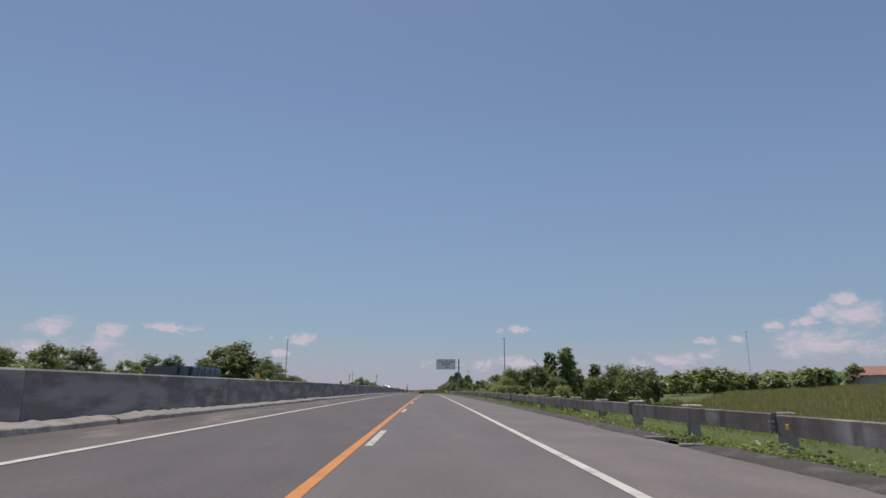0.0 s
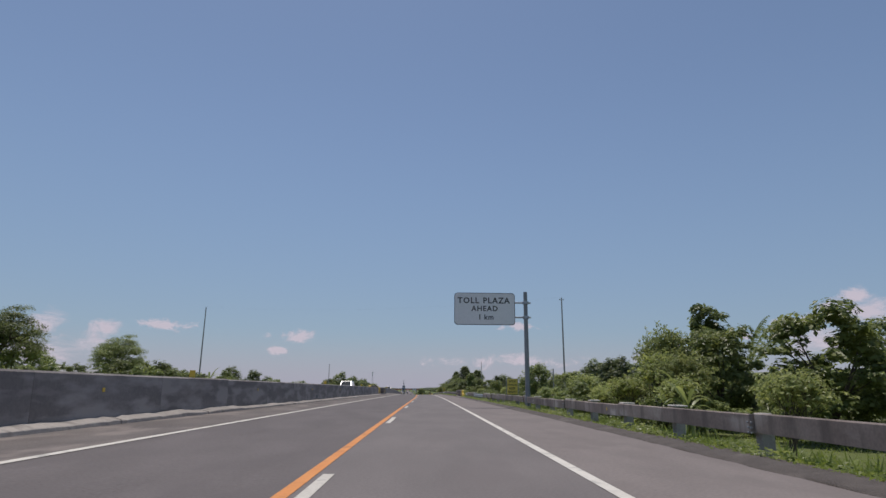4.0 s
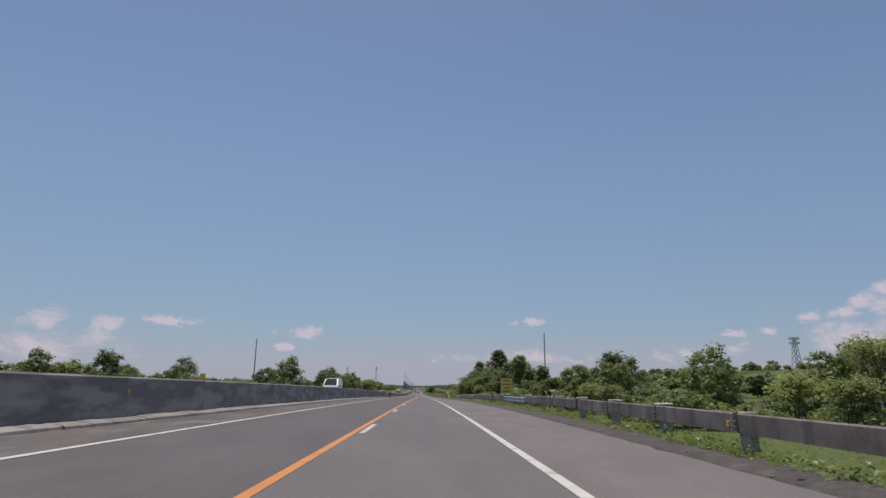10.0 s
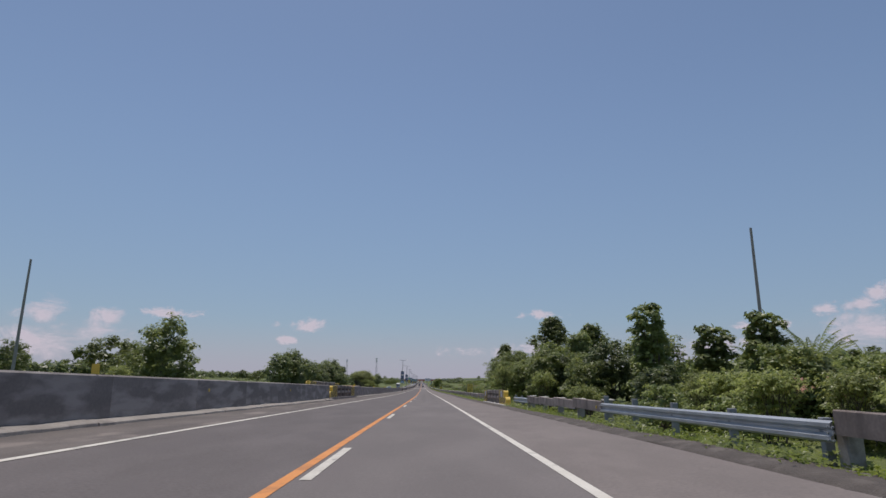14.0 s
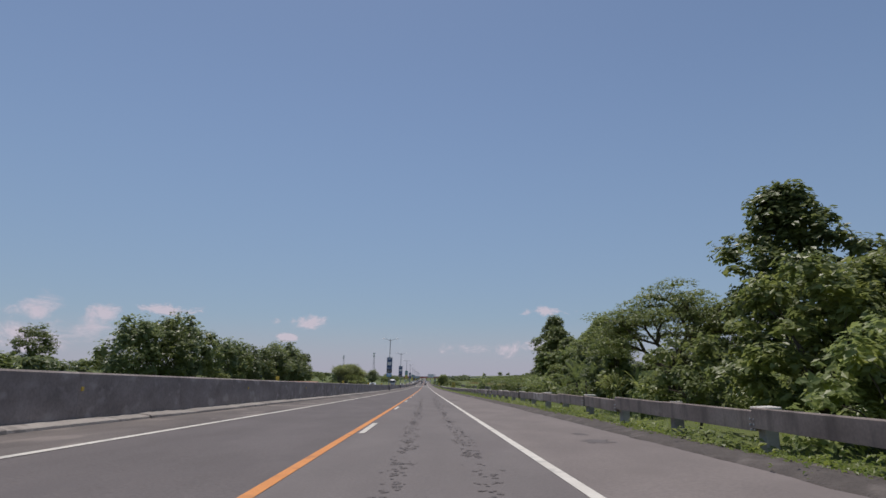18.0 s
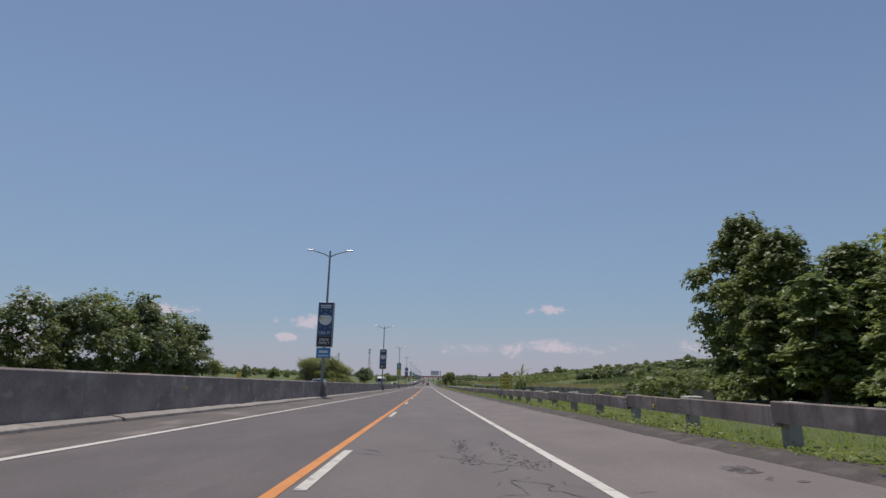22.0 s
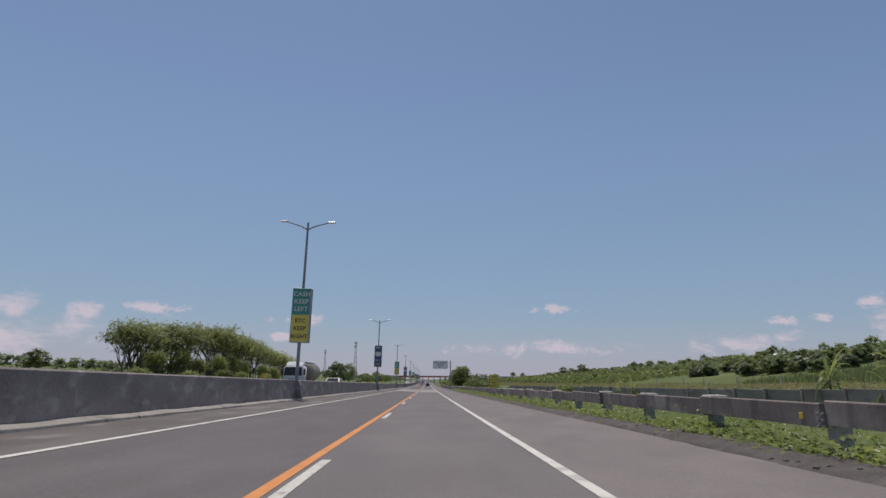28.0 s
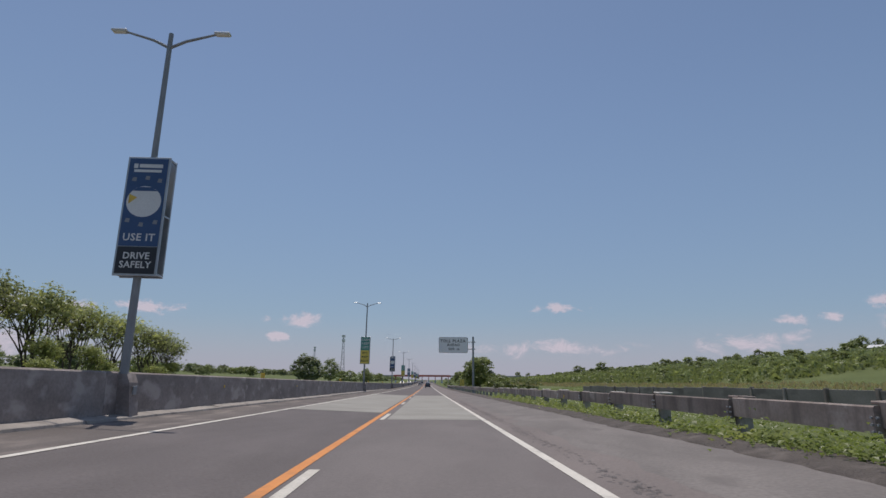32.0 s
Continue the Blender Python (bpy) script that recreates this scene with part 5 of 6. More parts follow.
def cable(a, b, sag, r=0.003):
    p, q = on_road(*a), on_road(*b)
    verts, faces = [], []
    for i in range(33):
        k = i / 32
        c = p.lerp(q, k) - Vector((0, 0, sag * 4 * k * (1 - k)))
        for j in range(4):
            w = j * math.pi / 2
            verts.append(c + Vector((0, r * math.cos(w), r * math.sin(w))))
        if i:
            for j in range(4):
                faces.append((4 * i - 4 + j, 4 * i - 4 + (j + 1) % 4, 4 * i + (j + 1) % 4, 4 * i + j))
    return tagged(plain("power_cable", verts, faces, BLACK), "thin dark power cable slung between poles", "cable")


cable((POLE_A[0], POLE_A[1], POLE_A[2] - 0.3), (POLE_B[0], POLE_B[1], POLE_B[2] - 0.3), 1.6)
UPRIGHT = pose(0, 0, 0, 90)  # turns flat lettering to face back along the road


def rounded(w, h, r, y0, y1):
    outline = arc(-w / 2 + r, -h / 2 + r, r, 180, 270, 5) + arc(w / 2 - r, -h / 2 + r, r, 270, 360, 5) + arc(w / 2 - r, h / 2 - r, r, 0, 90, 5) + arc(-w / 2 + r, h / 2 - r, r, 90, 180, 5)
    return extruded(outline, y0, y1)


def toll_sign(s, lines, w=4.15, h=2.2, x0=3.4, low=5.4):
    sign = thing("toll_sign", "grey cantilever road sign with black lettering on a steel pole", "road sign", stand(s, 8.3, -0.2), "toll plaza signs")
    bm = bmesh.new()
    rod(bm, (0, 0, -0.3), (0, 0, 7.9), 0.17, 0.13, 14)
    pole = part("pole", bm, POLE_GREY, sign)
    part("base_plate", boxed(-0.3, 0.3, -0.3, 0.3, -0.05, 0.06, bevel=0.01), POLE_GREY, sign)
    for z in (low + 0.75, low + 1.75):
        bm = bmesh.new()
        rod(bm, (0.35, 0, z), (-0.75, 0, z), 0.06, 0.06, 8)
        part("arm", bm, STEEL, sign)
        bm = bmesh.new()
        rod(bm, (0, 0, z - 0.09), (0, 0, z + 0.09), 0.21, 0.21, 14)
        part("collar", bm, STEEL, sign)
    cx, cz = x0 - 8.3 + w / 2, low + 0.2 + h / 2
    at = Matrix.Translation((cx, -0.1, cz))
    edge = part("panel_edge", rounded(w, h, 0.22, -0.02, 0.02), INK, sign, m=at)
    face = part("panel", rounded(w - 0.08, h - 0.08, 0.2, -0.03, -0.021), SIGN_GREY, sign, "pale grey reflective sign panel", at)
    for text, size, x, z in lines:
        lettering("lettering", text, size, BLACK, face, Matrix.Translation((x, -0.034, z)) @ UPRIGHT, 1.15)
    return sign


toll_sign(128.8, (("TOLL", 0.56, -1.12, 0.55), ("PLAZA", 0.56, 0.8, 0.55), ("AHEAD", 0.5, 0, 0.0), ("1", 0.5, -0.34, -0.58), ("km", 0.5, 0.28, -0.58)))
toll_sign(792, (("TOLL", 0.56, -1.12, 0.55), ("PLAZA", 0.56, 0.8, 0.55), ("AHEAD", 0.5, 0, 0.0), ("500", 0.5, -0.3, -0.58), ("m", 0.5, 0.68, -0.58)))


def yellow_sign(s, d=8.55, w=0.86, h=1.22):
    sign = thing("warning_sign", "faded yellow board with a notice for wide vehicles", "road sign", stand(s, d, -0.4, -2), "yellow wide vehicle signs")
    low = 1.18
    for x in (-w / 2 - 0.03, w / 2 + 0.03):
        part("post", boxed(x - 0.025, x + 0.025, -0.03, 0.03, -0.4, low + h + 0.03, bevel=0.005), POLE_GREY, sign)
    part("frame", boxed(-w / 2 - 0.005, w / 2 + 0.005, -0.03, -0.005, low - 0.03, low + h + 0.03, bevel=0.005), INK, sign)
    face = part("panel", boxed(-w / 2, w / 2, -0.04, -0.02, low, low + h), SIGN_YELLOW, sign, "faded yellow panel with black letters")
    for text, z in (("WIDE", 1.02), ("VEHICLES", 0.75), ("KEEP", 0.47), ("RIGHT", 0.19)):
        lettering("lettering", text, 0.235 if text != "VEHICLES" else 0.19, BLACK, face, Matrix.Translation((0, -0.045, low + z)) @ UPRIGHT)
    return sign


for s in (137.6, 271.3, 404.5, 545.5, 685.3, 823):
    yellow_sign(s)


def lamp_post(s, style):
    words = {"card": "grey twin-arm street lamp carrying a dark blue advertising banner", "lanes": "grey twin-arm street lamp carrying a green and yellow lane banner"}[style]
    lamp = thing("street_lamp", words, "street lamp", stand(s, BARRIER - 0.05, tilt(BARRIER)) @ pose(0, 0, 0, 0, 0.8), "street lamps of the median")
    drop = 0.3 if style == "lanes" else 0.0
    bm = bmesh.new()
    rod(bm, (0, 0, 0.9), (0, 0, 12.0 - 0.3), 0.12, 0.07, 12)
    part("pole", bm, POLE_GREY, lamp)
    foot = part("foot", extruded([(-0.2, 0.0), (0.42, 0.0), (0.3, 0.95), (0.2, 1.18), (-0.2, 1.18)], -0.24, 0.24), CONCRETE, lamp, "concrete pedestal built round the barrier")
    part("junction_box", boxed(0.33, 0.37, -0.1, 0.1, 0.62, 0.86, bevel=0.01), POLE_GREY, foot)
    for side in (-1, 1):
        bm = bmesh.new()
        rod(bm, (0, 0, 11.2), (side * 0.5, 0, 11.45), 0.05, 0.045, 8)
        rod(bm, (side * 0.5, 0, 11.45), (side * 1.4, 0, 11.72), 0.045, 0.035, 8)
        arm = part("arm", bm, POLE_GREY, lamp)
        head = part("lamp_head", boxed(min(side * 1.36, side * 1.86), max(side * 1.36, side * 1.86), -0.11, 0.11, 11.71, 11.79, bevel=0.025), PALE_METAL, arm)
        part("lens", boxed(min(side * 1.42, side * 1.82), max(side * 1.42, side * 1.82), -0.08, 0.08, 11.695, 11.715), WHITE, head)
    w, z0, z1 = 1.12, 3.95 - drop, 7.4 - drop
    for back in (-0.2, 0.2):
        part("banner_frame", boxed(-w / 2 - 0.06, w / 2 + 0.06, back - 0.03, back + 0.03, z0 - 0.06, z1 + 0.06, bevel=0.01), STEEL, lamp)
    for x in (-w / 2 - 0.03, w / 2 + 0.03):
        for z in (z0, (z0 + z1) / 2, z1):
            part("bracket", boxed(x - 0.025, x + 0.025, -0.18, 0.18, z - 0.025, z + 0.025), STEEL, lamp)
    y = -0.245
    if style == "card":
        main = part("banner", boxed(-w / 2, w / 2, y, y + 0.012, 4.75, z1), NAVY, lamp, "dark blue banner sheet")
        part("banner", boxed(-w / 2, w / 2, y, y + 0.012, z0, 4.73), INK, lamp, "black banner sheet with white lettering")
        lettering("lettering", "USE IT", 0.3, WHITE, main, Matrix.Translation((0, y - 0.006, 5.0)) @ UPRIGHT, 1.1)
        lettering("lettering", "DRIVE", 0.27, WHITE, main, Matrix.Translation((0, y - 0.006, 4.46)) @ UPRIGHT, 1.05)
        lettering("lettering", "SAFELY", 0.27, WHITE, main, Matrix.Translation((0, y - 0.006, 4.2)) @ UPRIGHT, 1.05)
        for x0, x1, za, zb in ((-0.42, -0.3, 7.1, 7.24), (-0.26, 0.42, 7.12, 7.23), (-0.4, 0.4, 6.98, 7.06)):
            part("mark", boxed(x0, x1, y - 0.005, y + 0.002, za, zb), WHITE, main, "white printed bar")
        ring = [(0.5 * math.cos(a) , 6.08 + 0.47 * math.sin(a)) for a in np.linspace(0, 2 * math.pi, 25)[:-1]]
        part("mark", extruded(ring, y - 0.004, y + 0.002), WHITE, main, "pale round emblem")
        part("mark", extruded([(-0.44, 6.0), (-0.2, 6.2), (-0.44, 6.3)], y - 0.008, y), YELLOW, main, "yellow printed wedge")
        part("mark", extruded([(-0.36, 6.4), (0.36, 6.4), (0.2, 6.52), (-0.2, 6.52)], y - 0.008, y), NAVY, main, "blue printed band")
        for x, z in ((-0.36, 6.75), (0.02, 6.8), (0.38, 6.72), (-0.4, 5.5), (0.0, 5.38), (0.4, 5.46)):
            part("mark", extruded([(x - 0.07, z - 0.04), (x + 0.06, z - 0.06), (x + 0.07, z + 0.06), (x - 0.04, z + 0.07)], y - 0.004, y + 0.002), POLE_GREY, main, "small printed figure")
    else:
        top = part("banner", boxed(-w / 2, w / 2, y, y + 0.012, 5.7 - drop, z1), GREEN_SIGN, lamp, "green banner sheet with pale lettering")
        low = part("banner", boxed(-w / 2, w / 2, y, y + 0.012, z0, 5.68 - drop), SIGN_YELLOW, lamp, "yellow banner sheet with dark lettering")
        for text, z in (("CASH", 7.05), ("KEEP", 6.56), ("LEFT", 6.06)):
            lettering("lettering", text, 0.42, WHITE, top, Matrix.Translation((0, y - 0.006, z - drop)) @ UPRIGHT, 1.05)
        for text, z in (("ETC", 5.3), ("KEEP", 4.8), ("RIGHT", 4.28)):
            lettering("lettering", text, 0.36, INK, low, Matrix.Translation((0, y - 0.006, z - drop)) @ UPRIGHT, 1.05)
    return lamp


LAMPS = [(540.9, "card"), (602.8, "card"), (664.4, "lanes"), (725.3, "card"), (787, "lanes")]
made = {}
for s, style in LAMPS[:1] + LAMPS[2:3]:
    made[style] = lamp_post(s, style)
for s, style in [LAMPS[1]] + LAMPS[3:] + [(848.5 + 61.7 * i, ("card", "lanes")[i % 2]) for i in range(8)]:
    copy_thing(made[style], stand(s, BARRIER - 0.05, tilt(BARRIER)) @ pose(0, 0, 0, 0, 0.8))
plate = part("distance_plate", boxed(-0.56, 0.56, -0.22, -0.2, 3.05, 3.83, bevel=0.005), SKYBLUE, made["card"], "blue plate with white printed bars")
for x0, x1, za, zb in ((-0.35, 0.35, 3.43, 3.63), (-0.42, 0.42, 3.17, 3.27)):
    part("bar", boxed(x0, x1, -0.226, -0.218, za, zb), WHITE, plate)

# yellow plates on the barrier's top, orange studs on its face and on the rails
bm = box(bmesh.new(), -0.1, 0.1, -0.012, 0.012, 0.0, 0.26, bevel=0.004)
first = part("delineator", bm, YELLOW)
tagged(first, "small yellow delineator plate on the barrier top", "delineator", "delineators of the median barrier")
for i in range(-1, 34):
    m = stand(28.5 + 27.35 * i, BARRIER - 0.17, tilt(BARRIER) + BARRIER_UP)
    if i == -1:
        first.matrix_basis = m
    else:
        copy_thing(first, m)
first = part("road_stud", boxed(-0.005, 0.02, -0.05, 0.05, 0.0, 0.1, bevel=0.004), YELLOW)
tagged(first, "small orange reflector on the concrete", "reflector", "reflectors of the barriers")
for i in range(0, 56):
    m = stand(9 + 13.67 * i, BARRIER - 0.04, tilt(BARRIER) + 0.78)
    if i == 0:
        first.matrix_basis = m
    else:
        copy_thing(first, m)
for i in range(0, 34):
    copy_thing(first, stand(11 + 25 * i, RAIL - 0.16, RAIL_Z + 0.6, 180))
# azimuth, height, half sizes in degrees, seed and cover of each cloud
CLOUDS_LEFT = [(-25.3, 5.5, 5.4, 0.85, 2, 0.53), (-13.6, 4.9, 4.2, 1.3, 3, 0.5), (-30.4, 4.9, 2.6, 1.5, 4, 0.55), (-35.0, 4.8, 3.2, 2.2, 5, 0.55), (-34, 3.0, 11, 2.4, 12, 0.45), (-15.2, 3.5, 2.4, 0.7, 15, 0.5)]
CLOUDS_RIGHT = [(9.5, 6.2, 3.4, 0.9, 1, 0.55), (27.6, 4.7, 1.9, 0.8, 6, 0.53), (30.3, 4.8, 1.5, 0.75, 7, 0.58), (33.2, 5.8, 1.6, 0.9, 8, 0.58), (34.9, 5.9, 1.5, 1.0, 9, 0.58), (39.5, 6.2, 4.2, 2.4, 10, 0.5), (37.0, 4.4, 8.5, 2.4, 11, 0.56), (37.2, 6.9, 1.8, 1.2, 16, 0.6), (38.9, 8.0, 2.0, 1.6, 17, 0.62), (36.0, 6.1, 1.6, 1.0, 18, 0.6), (8, 2.6, 14, 1.3, 13, 0.38), (24, 2.8, 10, 1.4, 14, 0.39)]
# ---- houses ----
ROOF_RED = material("rusty_roof", (0.33, 0.14, 0.09), (0.42, 0.2, 0.13), 0.7, 0.6, 12, 0.1, (1, 1, 1), spots=(0.25, 0.13, 0.1), spot_scale=0.8)
ROOF_PALE = material("pale_roof", (0.6, 0.6, 0.6), (0.7, 0.7, 0.69), 0.5, 0.5, 12, 0.1)
ROOF_GREY = material("grey_roof", (0.3, 0.29, 0.28), (0.38, 0.36, 0.34), 0.6, 0.5, 12, 0.1)
WALL = material("plaster_wall", (0.42, 0.4, 0.36), (0.52, 0.49, 0.44), 0.9, 0.6, 15, 0.1)
GLASS_DARK = material("dark_glass", (0.07, 0.08, 0.085), (0.085, 0.095, 0.1), 0.06, 1, 20, 0.0)


def house(s, d, w, l, eave, ridge, roof, label, turn=0.0):
    home = thing("house", label, "house", stand(s, d, land(s, d) - 0.3, turn), "houses beyond the trees")
    part("wall", boxed(-w / 2, w / 2, -l / 2, l / 2, 0, eave), WALL, home)
    for side in (-1, 1):
        bm = extruded([(side * (w / 2 + 0.5), eave - 0.25), (side * (w / 2 + 0.5), eave - 0.13), (0, ridge + 0.12), (0, ridge)], -l / 2 - 0.5, l / 2 + 0.5)
        part("roof", bm, roof, home)
    part("gable", extruded([(-w / 2, eave), (w / 2, eave), (0, ridge)], -l / 2 + 0.01, l / 2 - 0.01), WALL, home)
    for x in (-w / 4, w / 4):
        window = part("window", boxed(x - 0.55, x + 0.55, -l / 2 - 0.04, -l / 2 + 0.02, 0.9, 2.0), WHITE, home)
        part("pane", boxed(x - 0.48, x + 0.48, -l / 2 - 0.05, -l / 2 - 0.035, 0.97, 1.93), GLASS_DARK, window)
    return home


house(150, 122, 9, 16, 3.2, 5.4, ROOF_RED, "low house with a rusty red roof among trees", 20)
house(146, 140, 11, 30, 3.6, 6.4, ROOF_PALE, "long white-roofed farm shed", 70)
house(112.5, 39.5, 5, 6, 2.0, 3.0, ROOF_PALE, "small pale-roofed hut behind trees", 40)
house(206, 43, 5, 8, 1.3, 2.0, ROOF_PALE, "white-roofed shed below the road", 65)
house(270, 66, 8, 12, 2.8, 4.4, ROOF_GREY, "small grey-roofed house among bushes", 50)
house(353, 31.5, 7, 9, 2.7, 4.1, ROOF_RED, "small house with a faded red roof among trees", 60)
house(345, 48, 7, 10, 2.6, 4.2, ROOF_PALE, "small pale-roofed house among trees", 30)
house(330, -105, 12, 26, 3.0, 5.0, ROOF_PALE, "long pale-roofed poultry shed in the fields", 75)
house(300, -120, 10, 24, 3.0, 5.0, ROOF_GREY, "grey-roofed shed in the fields", 75)
house(190, -95, 9, 12, 2.8, 4.8, ROOF_RED, "small house with a red roof beyond the far carriageway", 30)
house(552, -30, 7, 10, 1.4, 2.3, ROOF_RED, "low brown-roofed shed beyond the far carriageway", 80)
house(1000, 230, 5, 6, 2.2, 3.4, ROOF_PALE, "white house on the hill", 30)
house(900, 260, 5, 6, 2.2, 3.4, ROOF_GREY, "grey house on the hill", 10)
house(700, -190, 12, 20, 3.2, 5.2, ROOF_PALE, "pale-roofed farm building far across the fields", 70)


# the low wall at the field's edge
wall = thing("field_wall", "low weathered grey concrete field wall", "wall", stand(544, 26, 0), kind="structure")
back = wall.matrix_basis.inverted()
first = None
for i in range(64):
    s = 544 + 4 * i
    m = back @ stand(s, 26 + 0.2 * math.sin(i * 0.7), land(s, 26) - 0.4 + 0.12 * noise.noise((i * 0.35, 0, 4)), 2 * noise.noise((i * 0.8, 0, 8)))
    if first is None:
        first = part("wall_slab", boxed(-0.08, 0.08, 0.0, 4.0, 0, 1.62, bevel=0.02), OLD_WALL, wall, m=m)
    else:
        shared("wall_slab", first.data, wall, m)
    if i == 0:
        pier = part("wall_post", boxed(-0.13, 0.13, -0.11, 0.11, 0, 1.72, bevel=0.02), BEAM, wall, m=m)
    else:
        shared("wall_post", pier.data, wall, m @ pose(0, 0, 0.1 * noise.noise((i * 0.9, 3, 0))))


# white stakes of the field fence
first = None
for i in range(17):
    s, d = 572 + 12 * i + 2 * noise.noise((i, 0, 1)), 56 + 1.5 * noise.noise((i * 0.7, 3, 1))
    m = stand(s, d, land(s, d) - 0.2) @ pose(0, 0, 0, 4 * noise.noise((i * 1.7, 1, 1)), 4 * noise.noise((i * 1.3, 2, 1)))
    if first is None:
        bm = bmesh.new()
        rod(bm, (0, 0, 0), (0, 0, 1.9), 0.11, 0.09, 7)
        first = tagged(part("fence_stake", bm, PALE), "leaning whitish concrete fence stake in the field", "fence post", "stakes of the field fence")
        first.matrix_basis = m
    else:
        made_stake = copy_thing(first, m)


# ---- vehicles ----
RUBBER = material("tyre_rubber", (0.02, 0.02, 0.02), (0.03, 0.03, 0.03), 0.8, 3, 40, 0.05)
LAMP_RED = material("tail_lamp", (0.3, 0.01, 0.01), (0.36, 0.015, 0.01), 0.25, 1, 20, 0.0)


def paint(name, color):
    return material(name, color, tuple(c * 1.12 for c in color), 0.25, 1, 20, 0.0)


def wheels(root, xs, ys, r):
    for x in xs:
        for y in ys:
            bm = bmesh.new()
            rod(bm, (x - 0.11, y, r), (x + 0.11, y, r), r, r, 18)
            tyre = part("wheel", bm, RUBBER, root)
            bm = bmesh.new()
            rod(bm, (x - 0.115, y, r), (x + 0.115, y, r), r * 0.6, r * 0.6, 14)
            part("rim", bm, STEEL, tyre)


def car(name, s, d, body_mat, label, height=1.5, length=4.3, width=1.72, back=True, van=False):
    """A car whose tail looks back along the road, or its front where back is False."""
    root = thing(name, label, "car" if not van else "van", stand(s, d, tilt(d) if d > -6.4 else OPPOSITE - 0.03, 0 if back else 180), "vehicles on the expressway")
    h, l = height, length
    belt = h * 0.6
    if van:
        outline = [(-l / 2, 0.3), (-l / 2, belt), (-l / 2 + 0.1, h - 0.08), (-l / 2 + 0.3, h), (l * 0.22, h), (l * 0.42, belt + 0.05), (l / 2, belt - 0.15), (l / 2, 0.3)]
        cabin = [(-l / 2 + 0.25, belt), (-l / 2 + 0.3, h - 0.2), (l * 0.2, h - 0.2), (l * 0.37, belt)]
    else:
        outline = [(-l / 2, 0.32), (-l / 2 - 0.04, belt * 0.8), (-l / 2 + 0.1, belt), (-l / 2 + 0.45, h - 0.06), (-l / 2 + 0.75, h), (l * 0.08, h), (l * 0.27, belt + 0.06), (l * 0.46, belt - 0.1), (l / 2, belt * 0.7), (l / 2, 0.32)]
        cabin = [(-l / 2 + 0.4, belt + 0.02), (-l / 2 + 0.68, h - 0.09), (l * 0.07, h - 0.09), (l * 0.22, belt + 0.02)]
    bm = side_shape(outline, -width / 2, width / 2)
    for v in bm.verts:
        if v.co.z > belt + 0.01:
            v.co.x *= 1 - 0.16 * (v.co.z - belt) / (h - belt)
    bmesh.ops.bevel(bm, geom=[e for e in bm.edges if e.is_manifold and e.calc_face_angle() > 0.9], offset=0.06, segments=2, affect="EDGES")
    part("body", bm, body_mat, root)
    for side in (-1, 1):
        bm = side_shape(cabin, side * width / 2 - 0.02, side * width / 2 + 0.006)
        for v in bm.verts:
            v.co.x -= side * width / 2 * 0.16 * max(0, v.co.z - belt) / (h - belt)
        part("side_window", bm, GLASS_DARK, root)
    ends = ((outline[3], outline[2]),) if not van else ((outline[2], outline[1]),)
    (y1, z1), (y0, z0) = ends[0]
    bm = bmesh.new()
    q = [bm.verts.new(p) for p in ((-width * 0.38, y0 + 0.0, z0 + 0.08), (width * 0.38, y0 + 0.0, z0 + 0.08), (width * 0.34, y1 - 0.03, z1 - 0.05), (-width * 0.34, y1 - 0.03, z1 - 0.05))]
    bm.faces.new(q)
    bmesh.ops.solidify(bm, geom=bm.faces[:], thickness=0.03)
    part("rear_window", bm, GLASS_DARK, root)
    k = -4 if not van else -4
    (ya, za), (yb, zb) = (outline[5], outline[6]) if not van else (outline[4], outline[5])
    bm = bmesh.new()
    q = [bm.verts.new(p) for p in ((-width * 0.36, ya + 0.08, za - 0.03), (width * 0.36, ya + 0.08, za - 0.03), (width * 0.42, yb + 0.03, zb + 0.06), (-width * 0.42, yb + 0.03, zb + 0.06))]
    bm.faces.new(q)
    bmesh.ops.solidify(bm, geom=bm.faces[:], thickness=0.03)
    part("windscreen", bm, GLASS_DARK, root)
    for side in (-1, 1):
        x = side * width * 0.4
        part("tail_light", boxed(x - 0.12, x + 0.12, -l / 2 - 0.05, -l / 2 + 0.05, belt * 0.72, belt * 0.95, bevel=0.02), LAMP_RED, root)
        part("headlight", boxed(x - 0.15, x + 0.15, l / 2 - 0.06, l / 2 + 0.02, belt * 0.52, belt * 0.72, bevel=0.02), WHITE, root)
        part("mirror", boxed(side * (width / 2 + 0.02) - 0.1, side * (width / 2 + 0.02) + 0.1, l * 0.17, l * 0.2, belt, belt + 0.14, bevel=0.02), body_mat, root)
    part("bumper", boxed(-width * 0.48, width * 0.48, -l / 2 - 0.08, -l / 2 + 0.04, 0.34, 0.52, bevel=0.03), body_mat, root)
    wheels(root, (-width / 2 + 0.1, width / 2 - 0.1), (-l * 0.31, l * 0.31), 0.32)
    return root


DARK_CAR = paint("dark_blue_paint", (0.02, 0.035, 0.06))
WHITE_CAR = paint("white_car_paint", (0.62, 0.62, 0.62))
BLUE_CAR = paint("blue_car_paint", (0.03, 0.2, 0.45))
SILVER_CAR = paint("silver_car_paint", (0.3, 0.31, 0.32))
car("hatchback", 905, 2.0, DARK_CAR, "dark blue hatchback driving ahead in the lane", 1.52)
car("sedan", 1010, -2.0, SILVER_CAR, "silver sedan far ahead near the toll plaza", 1.45)
car("van", 300, -9.6, WHITE_CAR, "white passenger van on the far carriageway", 2.25, 5.0, 1.85, False, True)
car("sport_utility_car", 185, -11, WHITE_CAR, "white sport utility car on the far carriageway", 1.85, 4.7, 1.85, False, True)
